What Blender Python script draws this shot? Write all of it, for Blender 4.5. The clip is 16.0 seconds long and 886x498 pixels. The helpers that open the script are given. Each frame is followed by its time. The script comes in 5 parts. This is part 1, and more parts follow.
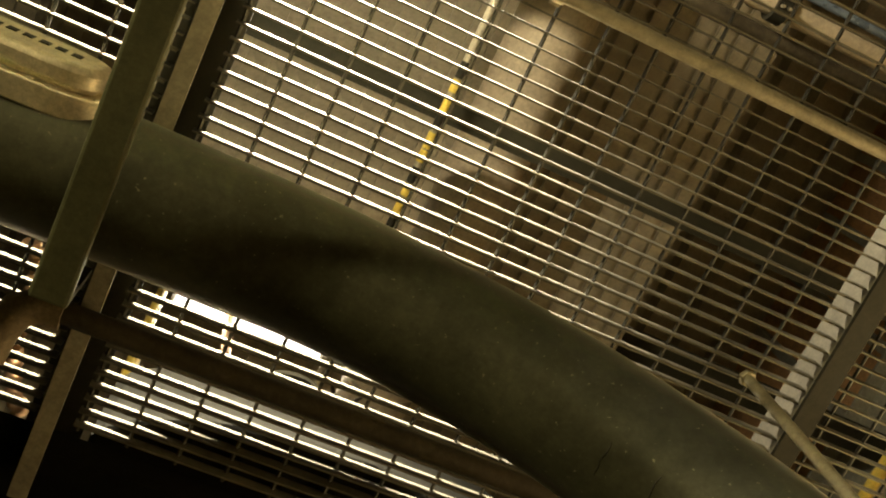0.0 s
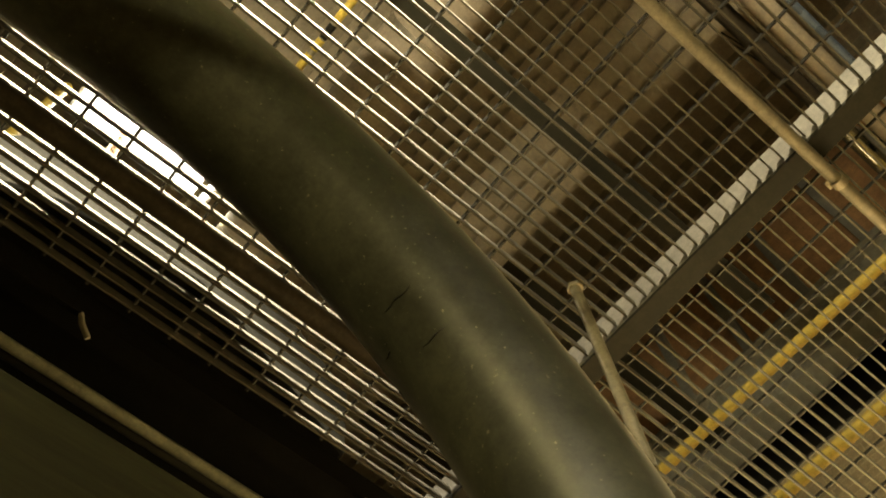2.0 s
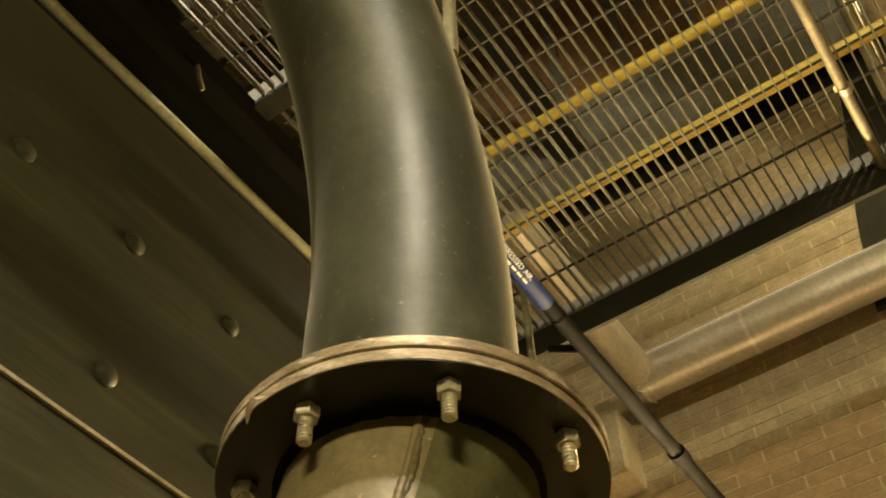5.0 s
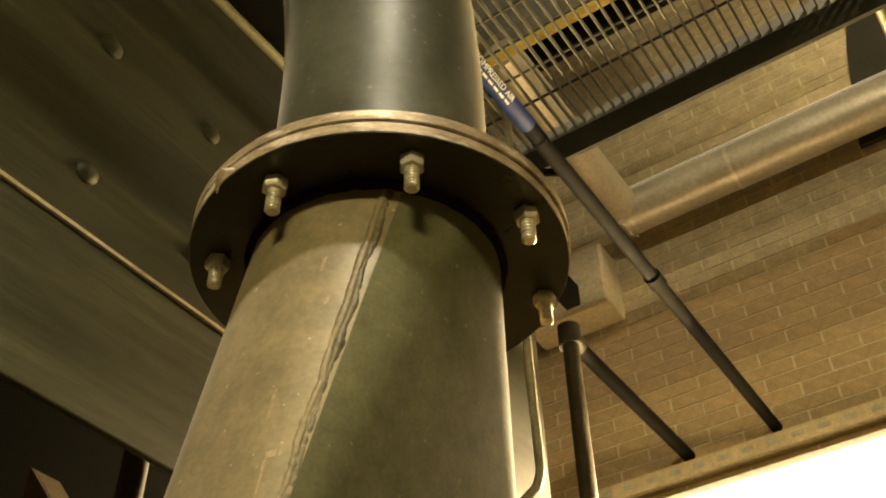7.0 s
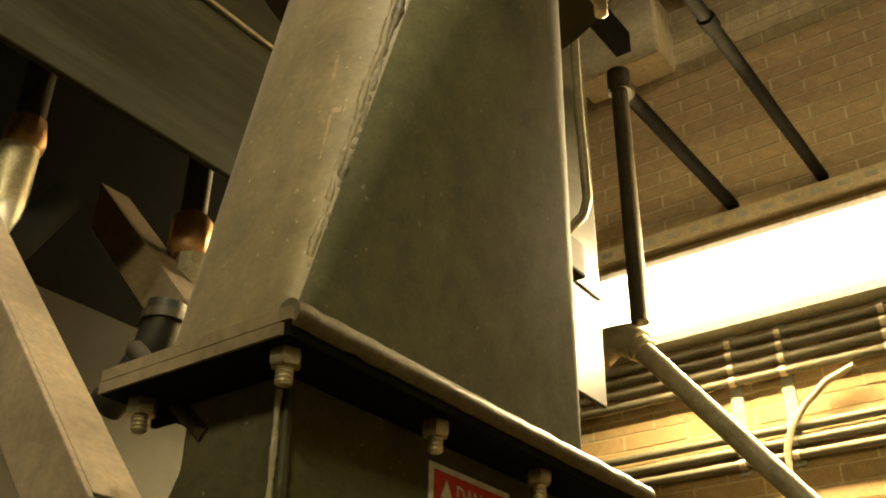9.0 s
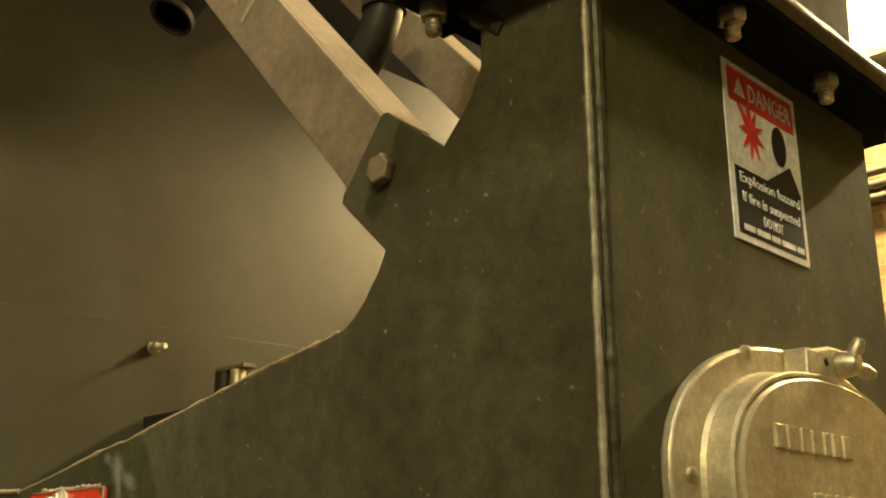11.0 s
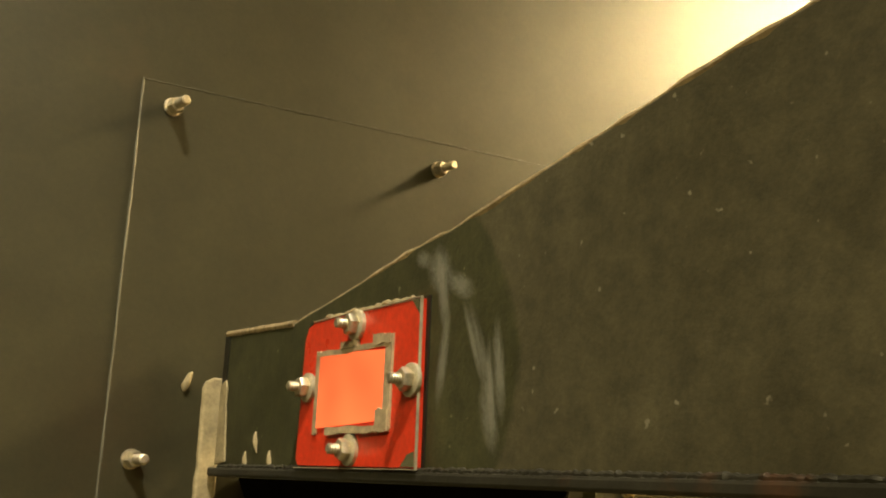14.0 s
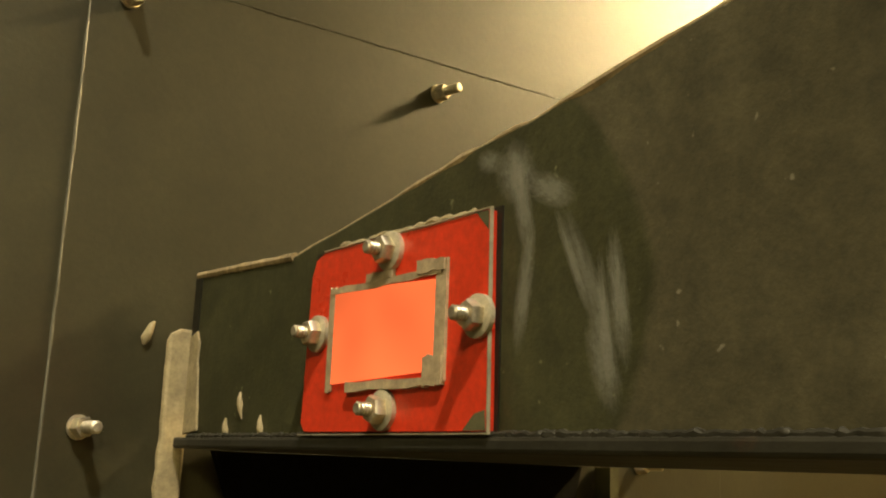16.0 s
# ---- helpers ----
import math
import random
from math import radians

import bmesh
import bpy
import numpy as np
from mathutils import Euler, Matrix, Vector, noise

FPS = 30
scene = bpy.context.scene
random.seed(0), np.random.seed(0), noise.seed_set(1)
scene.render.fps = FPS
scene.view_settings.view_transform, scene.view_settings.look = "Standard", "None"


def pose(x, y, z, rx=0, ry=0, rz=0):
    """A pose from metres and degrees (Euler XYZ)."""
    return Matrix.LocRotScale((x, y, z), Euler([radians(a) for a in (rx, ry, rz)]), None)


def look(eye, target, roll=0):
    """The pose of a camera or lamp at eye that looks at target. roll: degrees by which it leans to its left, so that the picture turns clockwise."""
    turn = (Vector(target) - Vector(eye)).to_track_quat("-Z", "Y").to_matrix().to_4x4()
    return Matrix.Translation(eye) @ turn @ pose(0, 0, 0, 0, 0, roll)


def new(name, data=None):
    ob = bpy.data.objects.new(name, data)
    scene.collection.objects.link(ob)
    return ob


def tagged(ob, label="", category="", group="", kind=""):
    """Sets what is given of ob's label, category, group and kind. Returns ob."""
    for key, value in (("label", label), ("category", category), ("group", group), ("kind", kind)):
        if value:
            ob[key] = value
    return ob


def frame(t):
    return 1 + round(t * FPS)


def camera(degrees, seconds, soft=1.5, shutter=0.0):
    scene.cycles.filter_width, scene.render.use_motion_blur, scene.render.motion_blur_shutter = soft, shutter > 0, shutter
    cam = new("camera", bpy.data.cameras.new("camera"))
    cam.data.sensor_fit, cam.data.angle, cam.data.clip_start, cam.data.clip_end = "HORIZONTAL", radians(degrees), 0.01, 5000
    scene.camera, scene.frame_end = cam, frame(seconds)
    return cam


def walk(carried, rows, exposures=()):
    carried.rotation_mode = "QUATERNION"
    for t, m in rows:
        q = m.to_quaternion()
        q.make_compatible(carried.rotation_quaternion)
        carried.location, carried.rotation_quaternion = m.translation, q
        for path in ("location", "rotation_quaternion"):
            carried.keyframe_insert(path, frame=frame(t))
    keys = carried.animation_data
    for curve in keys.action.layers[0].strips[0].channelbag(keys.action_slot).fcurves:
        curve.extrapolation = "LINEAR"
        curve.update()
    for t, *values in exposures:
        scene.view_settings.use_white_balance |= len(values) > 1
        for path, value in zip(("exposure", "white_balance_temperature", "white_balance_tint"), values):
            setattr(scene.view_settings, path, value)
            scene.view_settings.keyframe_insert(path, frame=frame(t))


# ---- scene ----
cam = camera(46.73, 16.0, soft=2.0)
EXPOSURES = [(0, 0.0), (1.5, 0.1), (3, 0.32), (4, 0.48), (4.7, 0.5), (7, 0.48), (7.5, 0.33), (8, 0.05), (10.5, 0.08), (11, 0.22), (11.5, 0.2), (13, 0.22), (14.5, 0.12), (15.5, 0.0), (16, 0.0)]
PATH = [
    (0, -0.8691, -1.3886, 2.0159, 162.281, 4.828, -25.126),
    (0.5, -0.7789, -1.3613, 1.9786, 163.481, 4.404, -29.407),
    (1, -0.7338, -1.3584, 1.9726, 162.107, 3.737, -33.965),
    (1.5, -0.7051, -1.3501, 1.9591, 159.732, 3.436, -37.313),
    (2, -0.6749, -1.3511, 1.9385, 157.284, 3.350, -40.558),
    (2.5, -0.6390, -1.3434, 1.9118, 154.828, 3.025, -43.454),
    (3, -0.5874, -1.3393, 1.8642, 151.904, 2.454, -46.920),
    (3.5, -0.5213, -1.3406, 1.8403, 149.442, 1.870, -50.529),
    (4, -0.4854, -1.3396, 1.8172, 147.136, 1.782, -53.069),
    (4.5, -0.4758, -1.3398, 1.7955, 143.674, 1.619, -54.470),
    (4.7, -0.4731, -1.3413, 1.7813, 142.325, 1.349, -54.658),
    (7, -0.4288, -1.3487, 1.6947, 132.058, 0.802, -55.673),
    (7.5, -0.4297, -1.3488, 1.6724, 129.855, 0.416, -55.852),
    (8, -0.4309, -1.3473, 1.6423, 127.331, 0.252, -55.482),
    (8.2, -0.4271, -1.3423, 1.6403, 125.980, -0.137, -55.174),
    (10.3, -0.4082, -1.2668, 1.5217, 110.184, 0.483, -49.666),
    (10.5, -0.4145, -1.2479, 1.5144, 109.421, 0.480, -48.558),
    (11, -0.4327, -1.2039, 1.4908, 107.349, -0.225, -45.000),
    (11.5, -0.4373, -1.1812, 1.4831, 105.044, -1.118, -41.316),
    (12, -0.4356, -1.1323, 1.4656, 103.768, -2.608, -37.344),
    (12.5, -0.4197, -1.0746, 1.4576, 103.178, -2.550, -33.407),
    (13, -0.3653, -1.0057, 1.4492, 102.704, -2.828, -30.004),
    (13.5, -0.3372, -0.9327, 1.4407, 102.256, -2.675, -30.266),
    (14, -0.3056, -0.8434, 1.4493, 102.988, -2.363, -33.445),
    (14.5, -0.2931, -0.7759, 1.4492, 102.869, -2.876, -33.637),
    (15, -0.2880, -0.7256, 1.4445, 102.744, -3.069, -34.691),
    (15.5, -0.2827, -0.6918, 1.4394, 101.751, -2.347, -37.375),
    (16, -0.2794, -0.6717, 1.4416, 102.115, -2.101, -38.073),
]
walk(cam, [(t, pose(*p)) for t, *p in PATH], EXPOSURES)


# ---------------------------------------------------------------- world and light
world = bpy.data.worlds.new("world")
scene.world = world
world.use_nodes = True
world.node_tree.nodes["Background"].inputs[0].default_value = (0.02, 0.018, 0.014, 1)
world.node_tree.nodes["Background"].inputs[1].default_value = 0.3


def area_lamp(name, eye, target, size, size_y, watts, colour):
    data = bpy.data.lights.new(name, "AREA")
    data.shape, data.size, data.size_y, data.energy, data.color = "RECTANGLE", size, size_y, watts, colour
    ob = new(name, data)
    ob.matrix_world = look(eye, target)
    return ob


WARM = (1.0, 0.755, 0.39)
W = 2.78          # brick wall
G = 3.86          # underside of the floor grating
area_lamp("wall_fixture_light", (2.54, -0.7, 3.2), (1.9, -0.72, 2.43), 1.5, 0.12, 305, WARM)
area_lamp("aisle_fixture_light", (-2.6, -2.2, 3.35), (-1.2, -0.95, 2.2), 0.8, 0.14, 64, (0.94, 0.82, 0.46))
bulb = bpy.data.lights.new("upper_pendant_light", "POINT")
bulb.energy, bulb.color, bulb.shadow_soft_size = 105, (1.0, 0.9, 0.7), 0.06
new("upper_pendant_light", bulb).location = (-0.83, -1.9, 4.45)
flood = bpy.data.lights.new("upper_flood_light", "SPOT")
flood.energy, flood.color, flood.shadow_soft_size = 4300, (1.0, 0.92, 0.8), 0.08
flood.spot_size, flood.spot_blend = radians(86), 1.0
new("upper_flood_light", flood).matrix_world = look((-0.95, -1.9, 4.36), (-0.9, -0.98, 3.77))
area_lamp("upper_back_light", (-0.62, 0.2, 5.97), (-0.62, 0.1, 0), 0.6, 0.2, 5, (1.0, 0.9, 0.7))
area_lamp("upper_aisle_light", (1.8, -1.79, 5.27), (2.7, -0.7, 4.4), 0.3, 0.15, 13, (1.0, 0.84, 0.52))


# ---------------------------------------------------------------- materials
def material(name, base, rough=0.6, metal=0.0, vary=0.25, scale=6.0, bump=0.15, grain=140.0, stain=None, stain_at=0.62,
             stain_scale=3.0, spec=0.5, speck=None, stretch=(1, 1, 1), obvar=0.0, drough=0.12, mottle=0.22, tint=(1.0, 0.93, 0.66)):
    m = bpy.data.materials.new(name)
    m.use_nodes = True
    nt = m.node_tree
    n, l = nt.nodes, nt.links
    b = n["Principled BSDF"]
    b.inputs["Metallic"].default_value = metal
    b.inputs["Specular IOR Level"].default_value = spec
    if tint:
        b.inputs["Specular Tint"].default_value = tint + (1,)
    co = n.new("ShaderNodeTexCoord")
    mp = n.new("ShaderNodeMapping")
    mp.inputs["Scale"].default_value = stretch
    l.new(co.outputs["Object"], mp.inputs[0])

    def tex(s, detail=5, rough_=0.6):
        t = n.new("ShaderNodeTexNoise")
        t.inputs["Scale"].default_value, t.inputs["Detail"].default_value, t.inputs["Roughness"].default_value = s, detail, rough_
        l.new(mp.outputs[0], t.inputs["Vector"])
        return t

    def ramp(fac, a, c, lo=(0, 0, 0, 1), hi=(1, 1, 1, 1)):
        r = n.new("ShaderNodeValToRGB")
        r.color_ramp.elements[0].position, r.color_ramp.elements[1].position = a, c
        r.color_ramp.elements[0].color, r.color_ramp.elements[1].color = lo, hi
        l.new(fac, r.inputs[0])
        return r

    def mix(fac, a, c, blend="MIX"):
        x = n.new("ShaderNodeMix")
        x.data_type, x.blend_type = "RGBA", blend
        for sock, val in ((0, fac), (6, a), (7, c)):
            if hasattr(val, "links"):
                l.new(val, x.inputs[sock])
            else:
                x.inputs[sock].default_value = val
        return x.outputs[2]

    big, mid, small = tex(scale), tex(scale * 5 + 8, 6, 0.7), tex(grain, 3, 0.7)
    lo = tuple(c * (1 - vary) for c in base) + (1,)
    hi = tuple(min(1, c * (1 + vary)) for c in base) + (1,)
    colour = ramp(big.outputs["Fac"], 0.3, 0.7, lo, hi).outputs[0]
    colour = mix(0.5, colour, ramp(small.outputs["Fac"], 0.25, 0.75, (0.65, 0.65, 0.65, 1), (1.3, 1.3, 1.3, 1)).outputs[0], "MULTIPLY")
    colour = mix(1.0, colour, ramp(mid.outputs["Fac"], 0.3, 0.72, (1 - mottle, 1 - mottle, 1 - mottle, 1), (1 + mottle, 1 + mottle * 0.9, 1 + mottle * 0.7, 1)).outputs[0], "MULTIPLY")
    if obvar:
        info = n.new("ShaderNodeObjectInfo")
        colour = mix(1.0, colour, ramp(info.outputs["Random"], 0, 1, (1 - obvar, 1 - obvar, 1 - obvar * 0.9, 1), (1 + obvar, 1 + obvar * 0.9, 1 + obvar * 0.7, 1)).outputs[0], "MULTIPLY")
    if stain:
        st = tex(stain_scale, 6, 0.65)
        colour = mix(ramp(st.outputs["Fac"], stain_at, stain_at + 0.12).outputs[0], colour, tuple(stain) + (1,))
    if speck:
        sp = tex(120, 2, 0.5)
        colour = mix(ramp(sp.outputs["Fac"], 0.7, 0.75).outputs[0], colour, tuple(speck) + (1,))
    l.new(colour, b.inputs["Base Color"])
    rr = ramp(big.outputs["Fac"], 0.25, 0.75, (max(0.03, rough - drough),) * 3 + (1,), (min(1, rough + drough),) * 3 + (1,))
    l.new(rr.outputs[0], b.inputs["Roughness"])
    bp = n.new("ShaderNodeBump")
    bp.inputs["Strength"].default_value, bp.inputs["Distance"].default_value = bump, 0.0007
    l.new(small.outputs["Fac"], bp.inputs["Height"])
    l.new(bp.outputs[0], b.inputs["Normal"])
    return m


def glow(name, colour, strength, ripple=0.0):
    m = bpy.data.materials.new(name)
    m.use_nodes = True
    nt = m.node_tree
    e = nt.nodes.new("ShaderNodeEmission")
    e.inputs[0].default_value, e.inputs[1].default_value = tuple(colour) + (1,), strength
    if ripple:
        t = nt.nodes.new("ShaderNodeTexNoise")
        t.inputs["Scale"].default_value, t.inputs["Detail"].default_value = 16, 1.0
        co = nt.nodes.new("ShaderNodeTexCoord")
        nt.links.new(co.outputs["Object"], t.inputs["Vector"])
        mr = nt.nodes.new("ShaderNodeMapRange")
        mr.inputs[3].default_value, mr.inputs[4].default_value = strength * (1 - ripple), strength * (1 + ripple)
        nt.links.new(t.outputs["Fac"], mr.inputs[0])
        nt.links.new(mr.outputs[0], e.inputs[1])
    nt.links.new(e.outputs[0], nt.nodes["Material Output"].inputs[0])
    return m


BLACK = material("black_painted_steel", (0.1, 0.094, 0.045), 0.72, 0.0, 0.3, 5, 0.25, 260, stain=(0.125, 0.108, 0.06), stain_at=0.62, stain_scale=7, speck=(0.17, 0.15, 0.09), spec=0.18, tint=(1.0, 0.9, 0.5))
# tone stretched along x imitates light striped by the grating, over rust blotches
CASING = material("dark_boiler_casing", (0.02, 0.0195, 0.01), 0.42, 0.0, 0.75, 4.5, 0.15, 200, stain=(0.05, 0.041, 0.02), stain_at=0.58, mottle=0.5, spec=0.25, stretch=(0.12, 1, 1.6), drough=0.16)


def plate_material():
    """Black plate: dusty brown field, a wiped darker zone with a slanting edge, and pale ash streaks."""
    m = material("dusty_black_plate", (0.067, 0.0585, 0.03), 0.55, 0.0, 0.28, 9, 0.35, 300, mottle=0.38, stain=(0.1, 0.084, 0.05), stain_at=0.62, stain_scale=16, speck=(0.22, 0.19, 0.12))
    n, l = m.node_tree.nodes, m.node_tree.links
    bsdf = n["Principled BSDF"]
    colour = bsdf.inputs["Base Color"].links[0].from_socket
    co = n.new("ShaderNodeTexCoord")
    warp = n.new("ShaderNodeTexNoise")
    warp.inputs["Scale"].default_value, warp.inputs["Detail"].default_value = 30, 4
    l.new(co.outputs["Object"], warp.inputs["Vector"])
    sep = n.new("ShaderNodeSeparateXYZ")
    l.new(co.outputs["Object"], sep.inputs[0])

    def calc(op, a_, b_=None, c_=None):
        q = n.new("ShaderNodeMath")
        q.operation = op
        for k_, v_ in enumerate((a_, b_, c_)):
            if hasattr(v_, "links"):
                l.new(v_, q.inputs[k_])
            elif v_ is not None:
                q.inputs[k_].default_value = v_
        return q.outputs[0]

    rise = calc("SUBTRACT", sep.outputs[2], 1.515)
    bow = calc("MULTIPLY_ADD", calc("MULTIPLY", rise, rise), -5.5, 0.44)
    side = calc("ADD", sep.outputs[1], bow)
    side = calc("MULTIPLY_ADD", warp.outputs["Fac"], 0.012, side)
    rng = n.new("ShaderNodeMapRange")
    rng.inputs[1].default_value, rng.inputs[2].default_value = 0.003, 0.0085
    l.new(side, rng.inputs[0])
    mx = n.new("ShaderNodeMix")
    mx.data_type = "RGBA"
    mx.blend_type = "MULTIPLY"
    l.new(rng.outputs[0], mx.inputs[0])
    l.new(colour, mx.inputs[6])
    mx.inputs[7].default_value = (0.6, 0.68, 0.5, 1)
    colour = mx.outputs[2]
    streaks = (((-0.35, 1.594), (-0.37, 1.56), 0.019, 0.62), ((-0.358, 1.592), (-0.372, 1.53), 0.009, 0.65), ((-0.372, 1.555), (-0.362, 1.488), 0.008, 0.62), ((-0.365, 1.573), (-0.401, 1.556), 0.011, 0.65),
               ((-0.388, 1.56), (-0.424, 1.484), 0.009, 0.5), ((-0.419, 1.546), (-0.428, 1.478), 0.008, 0.7), ((-0.412, 1.537), (-0.42, 1.468), 0.005, 0.6), ((-0.384, 1.56), (-0.41, 1.5), 0.004, 0.55),
               ((-0.352, 1.567), (-0.347, 1.5), 0.004, 0.5), ((-0.33, 1.59), (-0.352, 1.583), 0.009, 0.5), ((-0.408, 1.512), (-0.422, 1.462), 0.012, 0.6))
    for (y0, z0), (y1, z1), wd, amt in streaks:
        mp = n.new("ShaderNodeMapping")
        mp.vector_type = "TEXTURE"
        mp.inputs["Location"].default_value = (0, (y0 + y1) / 2, (z0 + z1) / 2)
        mp.inputs["Rotation"].default_value = (math.atan2(-(y1 - y0), z1 - z0), 0, 0)
        mp.inputs["Scale"].default_value = (0.1, wd, math.hypot(y1 - y0, z1 - z0) * 0.62)
        l.new(co.outputs["Object"], mp.inputs[0])
        gr = n.new("ShaderNodeTexGradient")
        gr.gradient_type = "SPHERICAL"
        l.new(mp.outputs[0], gr.inputs[0])
        ns = n.new("ShaderNodeTexNoise")
        ns.inputs["Scale"].default_value, ns.inputs["Detail"].default_value, ns.inputs["Roughness"].default_value = 4.2, 10, 0.78
        l.new(mp.outputs[0], ns.inputs["Vector"])
        mu = n.new("ShaderNodeMath")
        mu.operation = "MULTIPLY"
        l.new(gr.outputs["Fac"], mu.inputs[0])
        l.new(ns.outputs["Fac"], mu.inputs[1])
        rg = n.new("ShaderNodeMapRange")
        rg.inputs[1].default_value, rg.inputs[2].default_value, rg.inputs[4].default_value = 0.13, 0.4, amt * 0.8
        l.new(mu.outputs[0], rg.inputs[0])
        mx = n.new("ShaderNodeMix")
        mx.data_type = "RGBA"
        l.new(rg.outputs[0], mx.inputs[0])
        l.new(colour, mx.inputs[6])
        mx.inputs[7].default_value = (0.27, 0.255, 0.19, 1)
        colour = mx.outputs[2]
    l.new(colour, bsdf.inputs["Base Color"])
    return m


PLATE = plate_material()
BOILER = material("grey_boiler_paint", (0.031, 0.0285, 0.013), 0.37, 0.0, 0.16, 3.5, 0.2, 220, stain=(0.05, 0.038, 0.017), stain_at=0.58, stain_scale=4, drough=0.03, spec=0.9, tint=(1.0, 0.94, 0.72))
PIPE = material("black_mill_scale_pipe", (0.043, 0.042, 0.0235), 0.46, 0.05, 0.4, 5, 0.25, 120, mottle=0.3, stain=(0.1, 0.088, 0.05), stain_at=0.67, stain_scale=14, speck=(0.15, 0.13, 0.075), drough=0.1, spec=0.3)
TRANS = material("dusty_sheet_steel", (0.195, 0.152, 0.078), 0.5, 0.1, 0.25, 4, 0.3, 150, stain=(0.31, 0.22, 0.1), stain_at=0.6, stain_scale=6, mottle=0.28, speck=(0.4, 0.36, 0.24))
for m, w in ((PIPE, 0.17), (TRANS, 0.22)):
    b = m.node_tree.nodes["Principled BSDF"]
    b.inputs["Sheen Weight"].default_value, b.inputs["Sheen Roughness"].default_value = w, 0.3
    b.inputs["Sheen Tint"].default_value = (1.0, 0.88, 0.62, 1)
SEAM = material("crusty_weld_seam", (0.12, 0.1, 0.052), 0.55, 0.1, 0.45, 40, 0.7, 90, mottle=0.4, stain=(0.32, 0.26, 0.15), stain_at=0.6, stain_scale=30)
KICK = material("grey_kick_plate", (0.26, 0.235, 0.175), 0.6, 0.0, 0.2, 5, 0.15, 150)
ROLL = material("dark_dusty_edge", (0.105, 0.085, 0.048), 0.5, 0.1, 0.3, 30, 0.3, 150, mottle=0.3)
PAINTED_WELD = material("painted_weld", (0.06, 0.055, 0.032), 0.36, 0.1, 0.4, 40, 0.6, 90, mottle=0.35, stain=(0.2, 0.18, 0.12), stain_at=0.66, stain_scale=16)
# pale base with dark breaks paints the broken highlight along the bead
CORNER = material("highlight_corner_bead", (0.36, 0.32, 0.22), 0.38, 0.2, 0.35, 30, 0.4, 90, stain=(0.1, 0.09, 0.05), stain_at=0.56, stain_scale=13)
WELD = material("weld_bead", (0.27, 0.245, 0.17), 0.45, 0.2, 0.5, 60, 0.6, 90, stain=(0.07, 0.065, 0.04), stain_at=0.47, stain_scale=38)
RUSTY = material("rusty_flange_edge", (0.27, 0.2, 0.115), 0.5, 0.2, 0.4, 18, 0.6, 120, stain=(0.6, 0.5, 0.34), stain_at=0.56, stain_scale=16, mottle=0.4, stretch=(1, 1, 3))
BOLTSTEEL = material("bright_zinc_bolt", (0.72, 0.66, 0.5), 0.33, 0.55, 0.2, 60, 0.2, 200)
DARKSTEEL = material("dark_steel", (0.02, 0.019, 0.013), 0.5, 0.3, 0.3, 20, 0.3, 150)
ZINC = material("zinc_plated", (0.6, 0.53, 0.37), 0.42, 0.85, 0.2, 60, 0.2, 200)
CAST = material("cast_aluminium", (0.58, 0.51, 0.34), 0.46, 0.5, 0.16, 14, 0.4, 320, mottle=0.26)
GRATE = material("grating_steel", (0.13, 0.118, 0.08), 0.5, 0.2, 0.3, 9, 0.3, 160, obvar=0.12)
GRATE_DARK = material("dull_grating_steel", (0.14, 0.128, 0.08), 0.55, 0.2, 0.3, 9, 0.3, 160, obvar=0.12)
BEAM = material("dark_structural_steel", (0.024, 0.022, 0.013), 0.65, 0.0, 0.25, 5, 0.2, 150, spec=0.2)
CONDUIT = material("grey_conduit", (0.13, 0.12, 0.08), 0.5, 0.1, 0.2, 8, 0.15, 160)
GREYBEAM = material("grey_painted_steel", (0.36, 0.34, 0.25), 0.6, 0.0, 0.2, 5, 0.15, 150)
TUBE = material("galvanised_tube", (0.33, 0.29, 0.19), 0.45, 0.25, 0.25, 8, 0.2, 160, mottle=0.3)
STRUT = material("dusty_brown_steel", (0.19, 0.142, 0.08), 0.65, 0.15, 0.25, 12, 0.35, 170, stain=(0.34, 0.27, 0.17), stain_at=0.66, stain_scale=18)
CROSS = material("dull_cross_bar", (0.022, 0.02, 0.013), 0.7, 0.0, 0.3, 9, 0.3, 160)
OLIVE = material("olive_paint", (0.085, 0.085, 0.043), 0.5, 0.0, 0.2, 8, 0.2, 140)
FOIL = material("aluminium_jacket", (0.46, 0.4, 0.27), 0.4, 0.5, 0.1, 6, 0.03, 60, mottle=0.06)
SEAMFOIL = material("whitened_aluminium", (0.85, 0.82, 0.74), 0.4, 0.2, 0.06, 6, 0.03, 60, mottle=0.06)
RINGBLACK = material("glossy_black_ring", (0.012, 0.011, 0.007), 0.34, 0.0, 0.4, 14, 0.4, 60, spec=0.35, stain=(0.035, 0.027, 0.012), stain_at=0.6, stain_scale=12)
RUSTELBOW = material("rusty_brown_elbow", (0.11, 0.08, 0.042), 0.55, 0.1, 0.4, 25, 0.5, 90, mottle=0.4)
BLUESTEEL = material("blue_grey_steel", (0.2, 0.25, 0.3), 0.3, 0.5, 0.2, 10, 0.2, 140)
CHROME = material("polished_metal", (0.5, 0.5, 0.42), 0.14, 1.0, 0.1, 10, 0.05, 60, mottle=0.08)
AIRPIPE = material("dark_painted_pipe", (0.007, 0.0062, 0.004), 0.7, 0.0, 0.3, 12, 0.2, 120, spec=0.06, mottle=0.3)
OLIVETUBE = material("olive_steel_rod", (0.26, 0.25, 0.14), 0.42, 0.2, 0.25, 8, 0.2, 160, mottle=0.3)
IPIPE = material("old_iron_pipe", (0.042, 0.033, 0.019), 0.55, 0.0, 0.4, 12, 0.3, 120, spec=0.25, mottle=0.35)
